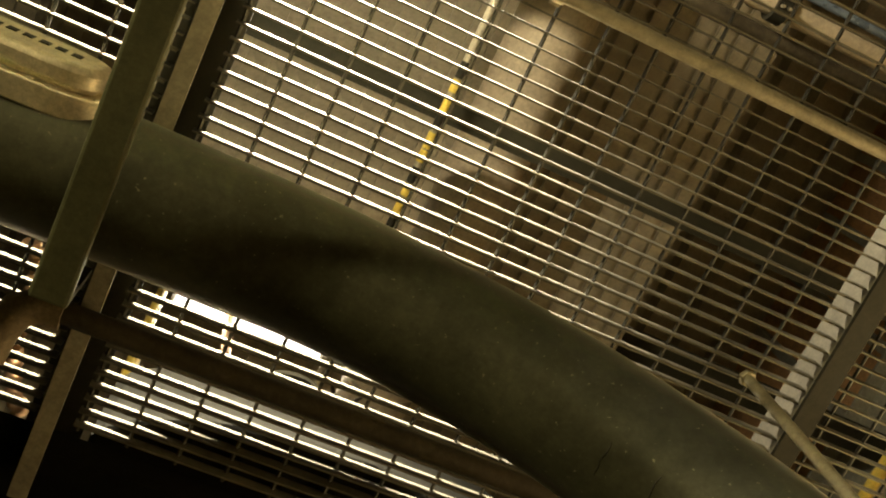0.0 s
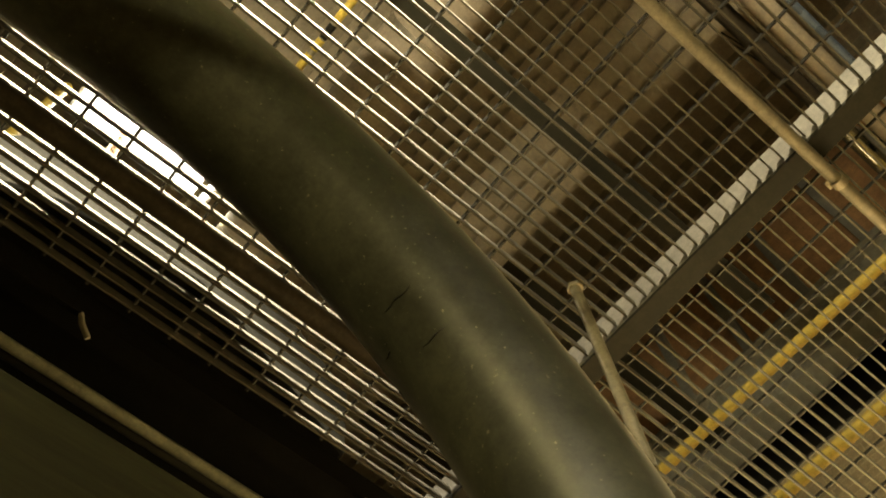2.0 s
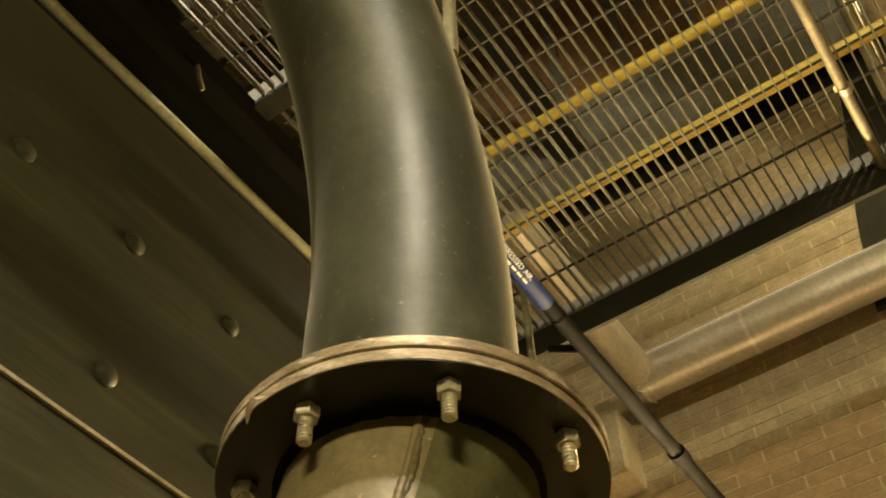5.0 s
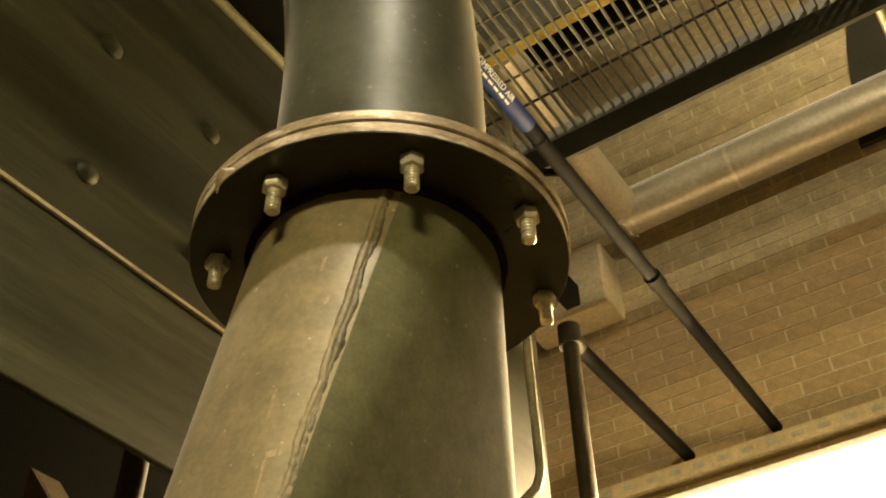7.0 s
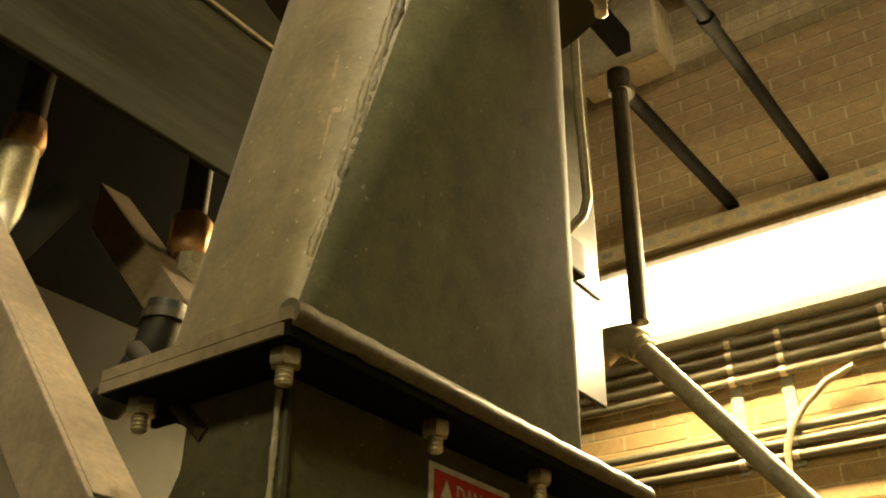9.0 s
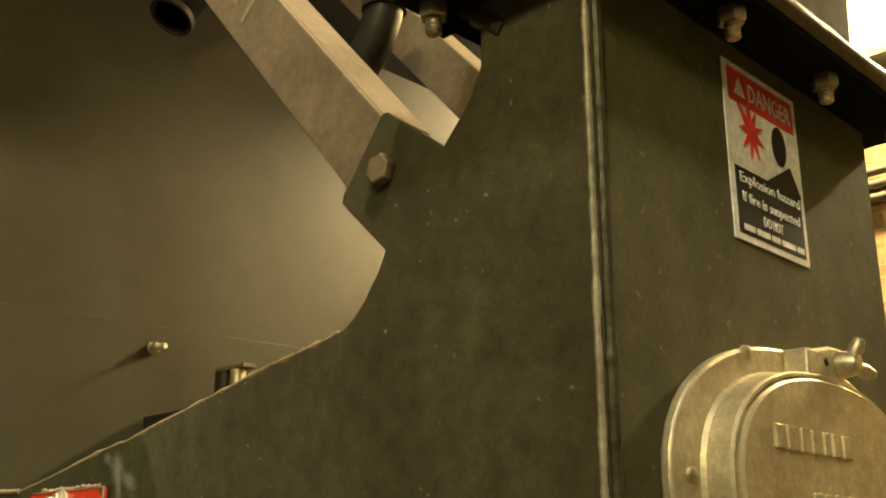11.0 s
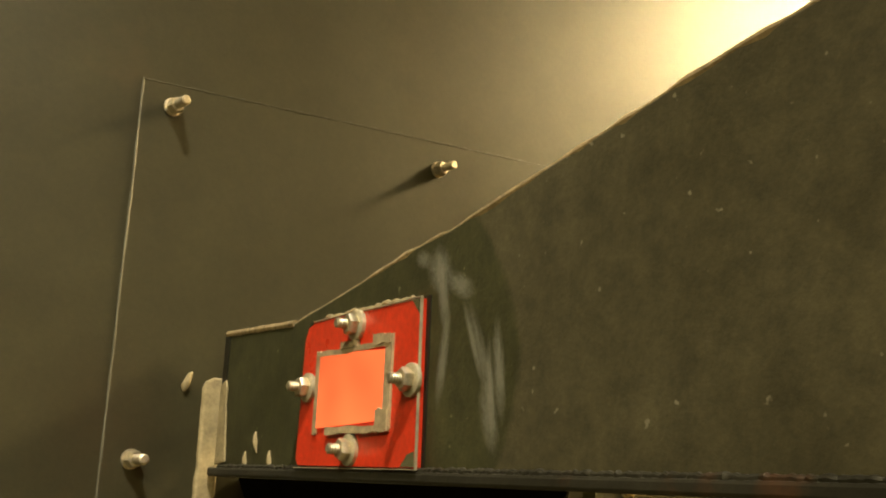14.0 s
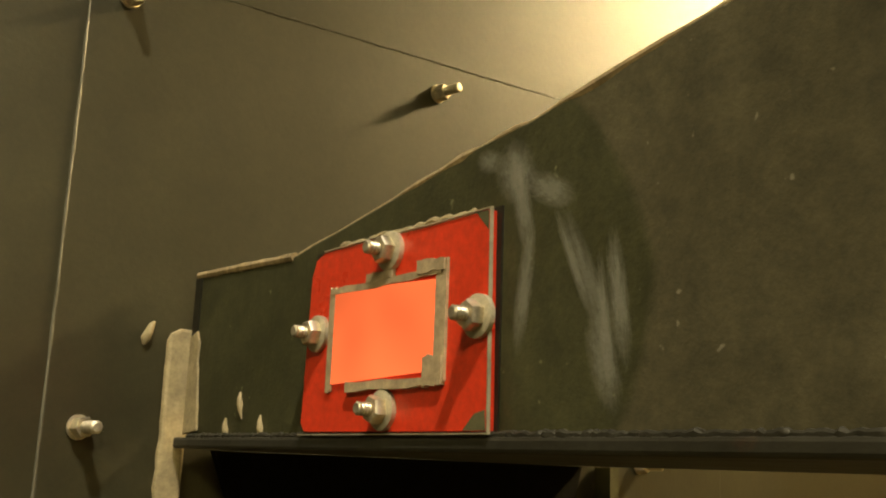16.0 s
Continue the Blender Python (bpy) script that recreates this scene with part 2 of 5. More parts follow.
LIP = material("charred_rim", (0.022, 0.02, 0.013), 0.6, 0.0, 0.4, 20, 0.5, 120, stain=(0.1, 0.038, 0.015), stain_at=0.6, stain_scale=6)
CHALK = material("chalky_dust", (0.3, 0.225, 0.12), 0.8, 0.0, 0.3, 30, 0.3, 160, mottle=0.4)
# near-black that puts shade into the colour; black iron parts use it too
SHADE_BLACK = material("shade_black_steel", (0.007, 0.0065, 0.0045), 0.85, 0.0, 0.3, 12, 0.3, 120, spec=0.06)
BRASS = material("brass_valve", (0.55, 0.34, 0.17), 0.4, 0.8, 0.25, 30, 0.2, 160)
COPPER = material("copper_pipe", (0.5, 0.22, 0.1), 0.4, 0.8, 0.25, 30, 0.2, 160)
BRICK = material("tan_brick", (0.375, 0.26, 0.118), 0.85, 0.0, 0.18, 25, 0.5, 180, obvar=0.1)
BRICK_FAR = material("tan_brick_far", (0.37, 0.29, 0.155), 0.85, 0.0, 0.2, 12, 0.5, 120)
MORTAR = material("mortar", (0.5, 0.405, 0.22), 0.95, 0.0, 0.12, 20, 0.5, 160)
BROWN = material("brown_brick", (0.55, 0.31, 0.13), 0.85, 0.0, 0.25, 9, 0.4, 120)
PARGE = material("parged_wall", (0.44, 0.33, 0.15), 0.9, 0.0, 0.3, 5, 1.0, 45, stain=(0.21, 0.135, 0.05), stain_at=0.56, stain_scale=7, mottle=0.36, stretch=(1, 0.7, 1.6))
CONC = material("concrete", (0.12, 0.11, 0.08), 0.9, 0.0, 0.2, 2, 0.4, 90)
DECK = material("beige_roof_deck", (0.32, 0.27, 0.17), 0.7, 0.0, 0.15, 2, 0.15, 60)
YELLOW = material("yellow_paint", (0.62, 0.45, 0.07), 0.5, 0.0, 0.15, 20, 0.2, 150, stain=(0.2, 0.15, 0.05), stain_at=0.68, stain_scale=20)
RED = material("red_paint", (0.66, 0.042, 0.012), 0.33, 0.0, 0.08, 12, 0.1, 200, stain=(0.62, 0.2, 0.12), stain_at=0.7, stain_scale=26, mottle=0.08)
TAPE = material("tan_gasket_tape", (0.36, 0.275, 0.155), 0.8, 0.0, 0.25, 40, 0.5, 160)
PUTTY = material("furnace_putty", (0.29, 0.232, 0.122), 0.8, 0.0, 0.2, 30, 0.5, 120)
WHITE = material("white_sign_face", (0.9, 0.88, 0.82), 0.45, 0.0, 0.04, 20, 0.05, 200)
SIGNRED = material("sign_red", (0.72, 0.05, 0.035), 0.45, 0.0, 0.06, 20, 0.05, 200)
SIGNBLACK = material("sign_black", (0.008, 0.008, 0.007), 0.6, 0.0, 0.1, 20, 0.05, 200)
BLUE = material("blue_marker", (0.012, 0.035, 0.16), 0.45, 0.0, 0.1, 20, 0.05, 200)
JACKET = material("beige_pipe_lagging", (0.36, 0.29, 0.18), 0.65, 0.0, 0.15, 8, 0.3, 90)
BOXGREY = material("beige_enclosure", (0.5, 0.41, 0.235), 0.5, 0.0, 0.08, 8, 0.1, 140)
HOUSING = material("white_enamel", (0.7, 0.66, 0.55), 0.4, 0.0, 0.08, 8, 0.1, 140)
LENS = glow("lamp_lens", (1.0, 0.74, 0.42), 7.0)
LENS_UP = glow("lamp_lens_upper", (1.0, 0.96, 0.86), 7.0)
FIRE = glow("furnace_glow", (1.0, 0.165, 0.045), 1.2, 0.55)


# ---------------------------------------------------------------- geometry helpers
class Geo:
    def __init__(self):
        self.v, self.f = [], []

    def add(self, verts, faces):
        k = len(self.v)
        self.v += [tuple(p) for p in verts]
        self.f += [tuple(i + k for i in q) for q in faces]
        return self

    def box(self, a, b):
        (x0, y0, z0), (x1, y1, z1) = a, b
        vs = [(x, y, z) for z in (z0, z1) for y in (y0, y1) for x in (x0, x1)]
        return self.add(vs, [(0, 2, 3, 1), (4, 5, 7, 6), (0, 1, 5, 4), (2, 6, 7, 3), (0, 4, 6, 2), (1, 3, 7, 5)])

    def obox(self, m, sx, sy, sz):
        k = len(self.v)
        self.box((-sx / 2, -sy / 2, -sz / 2), (sx / 2, sy / 2, sz / 2))
        for i in range(k, len(self.v)):
            self.v[i] = tuple(m @ Vector(self.v[i]))
        return self

    def prism(self, pts, axis, a, b):
        """pts in the two other axes, extruded along axis from a to b."""
        n = len(pts)
        put = {0: lambda p, w: (w, p[0], p[1]), 1: lambda p, w: (p[0], w, p[1]), 2: lambda p, w: (p[0], p[1], w)}[axis]
        vs = [put(p, a) for p in pts] + [put(p, b) for p in pts]
        fs = [tuple(range(n))[::-1], tuple(range(n, 2 * n))] + [(i, (i + 1) % n, n + (i + 1) % n, n + i) for i in range(n)]
        return self.add(vs, fs)

    def sweep(self, path, r, n=16, caps=True, flat=1.0):
        path = [Vector(p) for p in path]
        rs = r if isinstance(r, (list, tuple)) else [r] * len(path)
        t0 = (path[1] - path[0]).normalized()
        side = t0.orthogonal().normalized()
        k, rings = len(self.v), []
        for i, p in enumerate(path):
            t = (path[min(i + 1, len(path) - 1)] - path[max(i - 1, 0)]).normalized()
            side = (side - side.dot(t) * t).normalized()
            up = t.cross(side)
            rings.append([p + rs[i] * (math.cos(2 * math.pi * j / n) * side + flat * math.sin(2 * math.pi * j / n) * up) for j in range(n)])
        vs = [q for ring in rings for q in ring]
        fs = [(i * n + j, i * n + (j + 1) % n, (i + 1) * n + (j + 1) % n, (i + 1) * n + j) for i in range(len(path) - 1) for j in range(n)]
        if caps:
            fs += [tuple(range(n))[::-1], tuple((len(path) - 1) * n + j for j in range(n))]
        return self.add(vs, fs)

    def rod(self, a, b, r, n=16):
        return self.sweep([a, b], r, n)

    def ring(self, centre, axis, r0, r1, h, n=40):
        """A flat ring of inner and outer radius r0, r1, from centre along axis by h."""
        axis = Vector(axis).normalized()
        s = axis.orthogonal().normalized()
        u = axis.cross(s)
        c = Vector(centre)
        vs = []
        for rr, hh in ((r0, 0), (r1, 0), (r1, h), (r0, h)):
            vs += [c + axis * hh + rr * (math.cos(2 * math.pi * j / n) * s + math.sin(2 * math.pi * j / n) * u) for j in range(n)]
        fs = [(q * n + j, q * n + (j + 1) % n, ((q + 1) % 4) * n + (j + 1) % n, ((q + 1) % 4) * n + j) for q in range(4) for j in range(n)]
        return self.add(vs, fs)

    def turn(self, m):
        self.v = [tuple(m @ Vector(p)) for p in self.v]
        return self

    def mesh(self, name, mat, smooth=40):
        me = bpy.data.meshes.new(name)
        me.from_pydata(self.v, [], self.f)
        bm = bmesh.new()
        bm.from_mesh(me)
        bmesh.ops.recalc_face_normals(bm, faces=bm.faces)
        bm.to_mesh(me)
        bm.free()
        if smooth:
            me.shade_smooth()
            me.set_sharp_from_angle(angle=radians(smooth))
        me.materials.append(mat)
        return me


def part(name, geo, mat, parent=None, label="", smooth=40, bevel=0.0):
    ob = new(name, geo.mesh(name, mat, smooth))
    if bevel:
        md = ob.modifiers.new("bevel", "BEVEL")
        md.width, md.segments, md.limit_method, md.angle_limit = bevel, 2, "ANGLE", radians(50)
    if parent:
        ob.parent = parent
    if label:
        ob["label"] = label
    return ob


def thing(name, label, category, group="", kind="", at=(0, 0, 0)):
    ob = new(name)
    ob.location = at
    ob.empty_display_size = 0.05
    return tagged(ob, label, category, group, kind)


def whole(name, geo, mat, label, category="", group="", kind="", smooth=40, bevel=0.0):
    return tagged(part(name, geo, mat, smooth=smooth, bevel=bevel), label, category, group, kind)


def jitter_line(a, b, n, amp, rnd):
    a, b = Vector(a), Vector(b)
    return [a.lerp(b, i / (n - 1)) + Vector((rnd.uniform(-amp, amp), rnd.uniform(-amp, amp), rnd.uniform(-amp, amp))) for i in range(n)]


def bead(path_a, path_b, r, n, seed):
    """A rippled weld bead."""
    rnd = random.Random(seed)
    pts = jitter_line(path_a, path_b, n, r * 0.25, rnd)
    return Geo().sweep(pts, [r * rnd.uniform(0.75, 1.25) for _ in pts], 8)


def hexagon(centre, axis, r, h, phase=0.0):
    axis = Vector(axis).normalized()
    c = Vector(centre)
    m = Matrix.Translation(c) @ axis.to_track_quat("Z", "Y").to_matrix().to_4x4() @ pose(0, 0, 0, 0, 0, phase)
    g = Geo()
    n = 6
    ring = lambda rr, z: [m @ Vector((rr * math.cos(2 * math.pi * j / n), rr * math.sin(2 * math.pi * j / n), z)) for j in range(n)]
    vs = ring(r * 0.93, 0) + ring(r, h * 0.15) + ring(r, h * 0.85) + ring(r * 0.88, h)
    fs = [(q * n + j, q * n + (j + 1) % n, (q + 1) * n + (j + 1) % n, (q + 1) * n + j) for q in range(3) for j in range(n)]
    fs += [tuple(range(n))[::-1], tuple(3 * n + j for j in range(n))]
    return g.add(vs, fs)


def stud(centre, axis, r, length):
    """A threaded rod end."""
    axis = Vector(axis).normalized()
    c = Vector(centre)
    n = max(4, int(length / (r * 0.5)))
    pts, rs = [], []
    for i in range(2 * n + 1):
        pts.append(c + axis * (length * i / (2 * n)))
        rs.append(r * (1.0 if i % 2 else 0.86))
    rs[-1] = r * 0.7
    return Geo().sweep(pts, rs, 10)


def bolt_parts(parent, centre, axis, washer_r, washer_h, nut_r, nut_h, stud_r, stud_len, phase=0.0, mat=None):
    axis = Vector(axis).normalized()
    c = Vector(centre)
    mat = mat or ZINC
    if washer_r:
        part("washer", Geo().sweep([c, c + axis * washer_h * 0.85, c + axis * washer_h], [washer_r, washer_r, washer_r * 0.93], 24), mat, parent)
    part("nut", hexagon(c + axis * washer_h, axis, nut_r, nut_h, phase), mat, parent)
    part("stud", stud(c + axis * (washer_h + nut_h), axis, stud_r, stud_len), mat, parent)


def letters(text, size, mat, m, parent=None, name="lettering", align="LEFT", thick=0.0004, width=None):
    cu = bpy.data.curves.new(name, "FONT")
    cu.body, cu.size, cu.align_x, cu.extrude, cu.resolution_u = text, size, align, thick, 3
    tmp = bpy.data.objects.new(name, cu)
    scene.collection.objects.link(tmp)
    dg = bpy.context.evaluated_depsgraph_get()
    me = bpy.data.meshes.new_from_object(tmp.evaluated_get(dg))
    bpy.data.objects.remove(tmp)
    bpy.data.curves.remove(cu)
    if width:
        xs = [v.co.x for v in me.vertices]
        k = width / (max(xs) - min(xs))
        for v in me.vertices:
            v.co.x *= k
    me.materials.clear()
    me.materials.append(mat)
    ob = new(name, me)
    ob.matrix_world = m
    if parent:
        ob.parent = parent
    return ob


# ---------------------------------------------------------------- setting
whole("floor", Geo().box((-4.0, -4.2, -0.15), (3.0, 3.2, 0)), CONC, "grey concrete boiler room floor", "floor", kind="structure", smooth=0)
whole("wall_behind", Geo().box((-4.0, -4.4, 0), (3.0, -4.2, 8.6)), CONC, "plain grey concrete wall", "wall", kind="structure", smooth=0)
whole("wall_west", Geo().box((-4.2, -4.4, 0), (-4.0, 3.4, 8.6)), CONC, "plain grey concrete wall", "wall", kind="structure", smooth=0)
whole("wall_north", Geo().box((-4.0, 3.2, 0), (3.0, 3.4, 8.6)), CONC, "plain grey concrete wall", "wall", kind="structure", smooth=0)

# ribbed roof deck, ribs along y
g = Geo()
x = -4.0
while x < 3.0:
    g.prism([(x, 8.5), (x + 0.1, 8.5), (x + 0.13, 8.42), (x + 0.25, 8.42), (x + 0.28, 8.5), (x + 0.28, 8.6), (x, 8.6)], 1, -4.2, 3.2)
    x += 0.28
whole("ceiling", g, DECK, "beige ribbed steel roof deck", "ceiling", kind="structure", smooth=0)

# east wall: parged base, tan brick, dark recess, grey lintel beam, brown brick
wall = thing("wall_east", "tan brick wall with a rough parged base", "wall", kind="structure")
part("backing", Geo().box((W + 0.0003, -4.2, 2.37), (W + 0.3, 3.2, 6.12)), MORTAR, wall, smooth=0)
g = Geo()
rnd = random.Random(5)
ny, nz = 60, 24
grid = [[(W - 0.012 - 0.02 * noise.noise((y * 1.7, z * 1.7, 3.1)) - 0.008 * noise.noise((y * 9, z * 9, 1.2)), y, z) for z in [2.385 * k / nz for k in range(nz + 1)]] for y in [-4.2 + 7.4 * i / ny for i in range(ny + 1)]]
vs = [p for row in grid for p in row]
fs = [(i * (nz + 1) + k, (i + 1) * (nz + 1) + k, (i + 1) * (nz + 1) + k + 1, i * (nz + 1) + k + 1) for i in range(ny) for k in range(nz)]
g.add(vs, fs).box((W + 0.03, -4.2, 0), (W + 0.3, 3.2, 2.37))
part("parged_base", g, PARGE, wall, "rough stained yellowish parging")
part("upper_brickwork", Geo().box((W + 0.02, -4.2, 6.95), (W + 0.3, 3.2, 8.6)), BROWN, wall, "brown brick upper wall", smooth=0)
part("recess", Geo().box((W + 0.25, -4.2, 6.12), (W + 0.3, 3.2, 6.95)), DARKSTEEL, wall, smooth=0)
part("lintel_beam", Geo().box((W - 0.05, -4.2, 6.46), (W - 0.03, 3.2, 6.93)).box((W - 0.14, -4.2, 6.44), (W + 0.02, 3.2, 6.46)).box((W - 0.14, -4.2, 6.93), (W + 0.02, 3.2, 6.95)), GREYBEAM, wall, "grey painted steel beam", smooth=0)

# boiler: lower front, overhanging casing
boiler = thing("boiler", "large grey painted steel boiler with an overhanging dark casing", "boiler", at=(0, 0, 0))
part("lower_front", Geo().box((-4.0, 0.03, 0.0), (1.55, 0.06, 2.335)), BOILER, boiler, "grey painted steel front sheet", smooth=0)
# shade under the casing overhang is painted in as a black sheet
part("upper_front", Geo().box((-4.0, 0.03, 2.336), (1.55, 0.06, 3.6)), SHADE_BLACK, boiler, "upper front sheet blackened for shade under the casing", smooth=0)
part("side_sheet", Geo().box((1.49, 0.061, 0.0), (1.55, 2.6, 5.2)), CASING, boiler, smooth=0)
part("upper_casing", Geo().box((-4.0, -0.33, 2.703), (1.55, -0.31, 3.42)).box((-4.0, -0.3095, 3.4), (1.55, 0.029, 3.42)), CASING, boiler, "dark riveted upper casing", smooth=0, bevel=0.004)
part("lower_casing", Geo().box((-4.0, -0.328, 2.43), (1.55, -0.315, 2.7005)), CASING, boiler, "dark sheet skirt under a seam", smooth=0, bevel=0.003)
part("casing_seam", Geo().box((-4.0, -0.3345, 2.698), (1.55, -0.3285, 2.7045)), TUBE, boiler, "thin pale seam strip", smooth=0)
part("roof_sheet", Geo().box((-4.0, 0.061, 3.54), (1.49, 2.6, 3.6)), CASING, boiler, smooth=0)
rivet = Geo().sweep([(0, 0, 0), (0, -0.004, 0), (0, -0.009, 0), (0, -0.011, 0)], [0.021, 0.02, 0.013, 0.005], 18).mesh("rivet", CASING)
for z, x0 in ((2.806, 0.152), (3.083, 0.128)):
    for k in range(-12, 6):
        ob = new("rivet", rivet)
        ob.location = (x0 + 0.23 * k, -0.33, z)
        ob.parent = boiler

# fire-door sheet bolted to the lower front, with its studs
sheet = thing("cover_sheet", "grey steel cover sheet bolted to the boiler front", "cover plate", at=(0, 0, 0))
part("sheet", Geo().prism([(-0.092, 0.9), (0.62, 0.9), (0.62, 1.813), (-0.092, 1.792)], 1, -0.0019, -0.0004), BOILER, sheet, smooth=0, bevel=0.001)
part("sealant", bead((-0.092, -0.0012, 0.9), (-0.092, -0.0012, 1.792), 0.0011, 60, 3), CONDUIT, sheet, "thin pale sealant line")
part("top_sealant", bead((-0.092, -0.0008, 1.7925), (0.62, -0.0008, 1.8135), 0.0014, 160, 4), BOILER, sheet, "painted-over sealant")
for x, z in ((-0.064, 1.772), (0.222, 1.772), (-0.068, 1.46), (0.49, 1.452)):
    b = thing("wall_bolt", "zinc stud and nut standing out of the boiler sheet", "bolt", "cover sheet bolts")
    bolt_parts(b, (x, -0.002, z), (0.12, -1, 0), 0.0085, 0.0015, 0.0075, 0.0095, 0.0045, 0.017, random.Random(x).uniform(0, 60))

# ---------------------------------------------------------------- feeder: side plates, box, lip
feeder = thing("stoker_feeder", "black painted steel stoker feeder on the boiler front", "feeder", at=(0, 0, 0))
PROFILE = [(-0.9, 1.8625), (-0.81, 1.8625), (-0.81, 1.815), (-0.799, 1.793), (-0.775, 1.767), (-0.716, 1.812), (-0.71, 1.812), (-0.669, 1.759), (-0.667, 1.7525),
           (-0.717, 1.705), (-0.7075, 1.687), (-0.683, 1.66), (-0.66, 1.652), (-0.621, 1.6455), (-0.561, 1.636), (-0.506, 1.6255), (-0.429, 1.611), (-0.3785, 1.6015),
           (-0.335, 1.596), (-0.261, 1.583), (-0.161, 1.566), (-0.024, 1.572), (-0.024, 1.457), (-0.9, 1.457)]
rnd = random.Random(8)


def smooth_between(a, b, c, d, k):
    """Point between b and c on a smooth curve through a, b, c, d."""
    f = lambda i: 0.5 * (2 * b[i] + (c[i] - a[i]) * k + (2 * a[i] - 5 * b[i] + 4 * c[i] - d[i]) * k * k + (3 * b[i] - a[i] - 3 * c[i] + d[i]) * k ** 3)
    return f(0), f(1)


worn = []
for i, p in enumerate(PROFILE):
    worn.append(p)
    if 9 <= i <= 19:
        for k in (0.25, 0.5, 0.75):
            s_ = smooth_between(PROFILE[max(i - 1, 9)], p, PROFILE[i + 1], PROFILE[min(i + 2, 20)], k)
            worn.append((s_[0], s_[1] + rnd.uniform(-0.0006, 0.0005)))
part("side_plate", Geo().prism(worn, 0, 0.0, 0.007), PLATE, feeder, "black plate with a flame-cut upper edge", smooth=0, bevel=0.0012)
tab_pts = [(0.0012, -0.021 - 0.0136 * k, 1.5705 - 0.0005 * k + 0.0004 * noise.noise((k * 0.8, 3, 1))) for k in range(11)]
part("tab_edge", Geo().sweep(tab_pts, [0.003 * (1 + 0.3 * noise.noise((k * 0.7, 1, 1))) for k in range(11)], 8), CHALK, feeder, "pale dust on the tab edge")
edge_pts = [(0.0022, p[0], p[1] - 0.0002) for p in worn if -0.67 < p[0] < -0.029 and p[1] > 1.555 and p[1] < 1.655]
part("dusty_edge", Geo().sweep(edge_pts, [0.0025 * rnd.uniform(0.55, 1.35) for _ in edge_pts], 8), CHALK, feeder, "pale dust along the cut edge")
part("far_side_plate", Geo().prism(PROFILE, 0, 0.391, 0.398), BLACK, feeder, smooth=0)
part("front_plate", Geo().box((0.002, -0.903, 1.1), (0.397, -0.896, 1.862)), BLACK, feeder, "black front plate", smooth=0)
part("back_plate", Geo().box((0.008, -0.818, 1.5), (0.39, -0.812, 1.862)), BLACK, feeder, smooth=0)
part("lower_side_plate", Geo().box((0.0, -0.8955, 1.1), (0.007, -0.77, 1.4525)), BLACK, feeder, smooth=0)
part("bottom_lip", Geo().box((-0.005, -0.9, 1.449), (0.402, -0.012, 1.4566)), LIP, feeder, "dark charred bottom rim", smooth=0, bevel=0.002)
part("lip_weld", bead((-0.002, -0.89, 1.457), (-0.002, -0.03, 1.457), 0.002, 420, 12), LIP, feeder)
part("throat", Geo().prism([(0.028, 1.4486), (0.4, 1.4486), (0.36, 1.3), (0.09, 1.3)], 1, -0.012, -0.0042), SHADE_BLACK, feeder, "black throat plate", smooth=0)
# black strip added to close the lit slit under the flange
part("end_plate", Geo().box((0.0005, -0.8095, 1.853), (0.005, -0.77, 1.8625)), SHADE_BLACK, feeder, smooth=0)
part("bracket_leg", Geo().box((0.4255, -0.024, 1.25), (0.437, -0.004, 1.4486)), OLIVE, feeder, smooth=0)
part("corner_weld", Geo().sweep([(0.0042 + 0.0006 * noise.noise((i * 0.12, 1, 0)), -0.9035, 1.2 + 0.652 * i / 240) for i in range(241)], [0.0036 * (1 + 0.25 * noise.noise((i * 0.3, 0, 5)) + 0.12 * noise.noise((i * 1.1, 4, 5))) for i in range(241)], 8), PAINTED_WELD, feeder, "dark painted corner weld")
part("corner_bead", Geo().sweep([(-0.0004 + 0.0006 * noise.noise((i * 0.1, 7, 0)), -0.8985, 1.2 + 0.652 * i / 240) for i in range(241)], [0.0024 * (1 + 0.5 * noise.noise((i * 0.14, 2, 5)) + 0.2 * noise.noise((i * 0.8, 2, 8))) for i in range(241)], 8), CORNER, feeder, "corner bead with painted highlight stretches")
tray = Geo().prism([(-0.7, 1.648), (-0.18, 1.56), (-0.18, 1.55), (-0.7, 1.638)], 0, 0.012, 0.387)
part("sloping_tray", tray, DARKSTEEL, feeder, smooth=0)
part("end_gap", Geo().box((-0.001, -0.0295, 1.515), (0.007, -0.02, 1.568)), DARKSTEEL, feeder, smooth=0)
b = thing("tab_bolt", "large dusty hex bolt through the plate tab", "bolt")
part("bolt_head", hexagon((-0.0005, -0.716, 1.765), (-1, 0, 0), 0.0118, 0.009, 12), STRUT, b)
# link hinge and bracket behind the sloping edge
link = thing("damper_link", "dark steel damper link with a round pivot behind the plate", "linkage")
part("arm", Geo().box((0.215, -0.21, 1.65), (0.255, -0.006, 1.68)), DARKSTEEL, link, smooth=0, bevel=0.002)
part("pivot", Geo().rod((0.24, -0.182, 1.68), (0.24, -0.182, 1.722), 0.0095, 20), ZINC, link)
part("lever", Geo().box((0.231, -0.205, 1.722), (0.249, -0.145, 1.727)), STRUT, link, smooth=0, bevel=0.001)
part("collar", Geo().rod((0.24, -0.155, 1.68), (0.24, -0.155, 1.7215), 0.013, 16), DARKSTEEL, link)

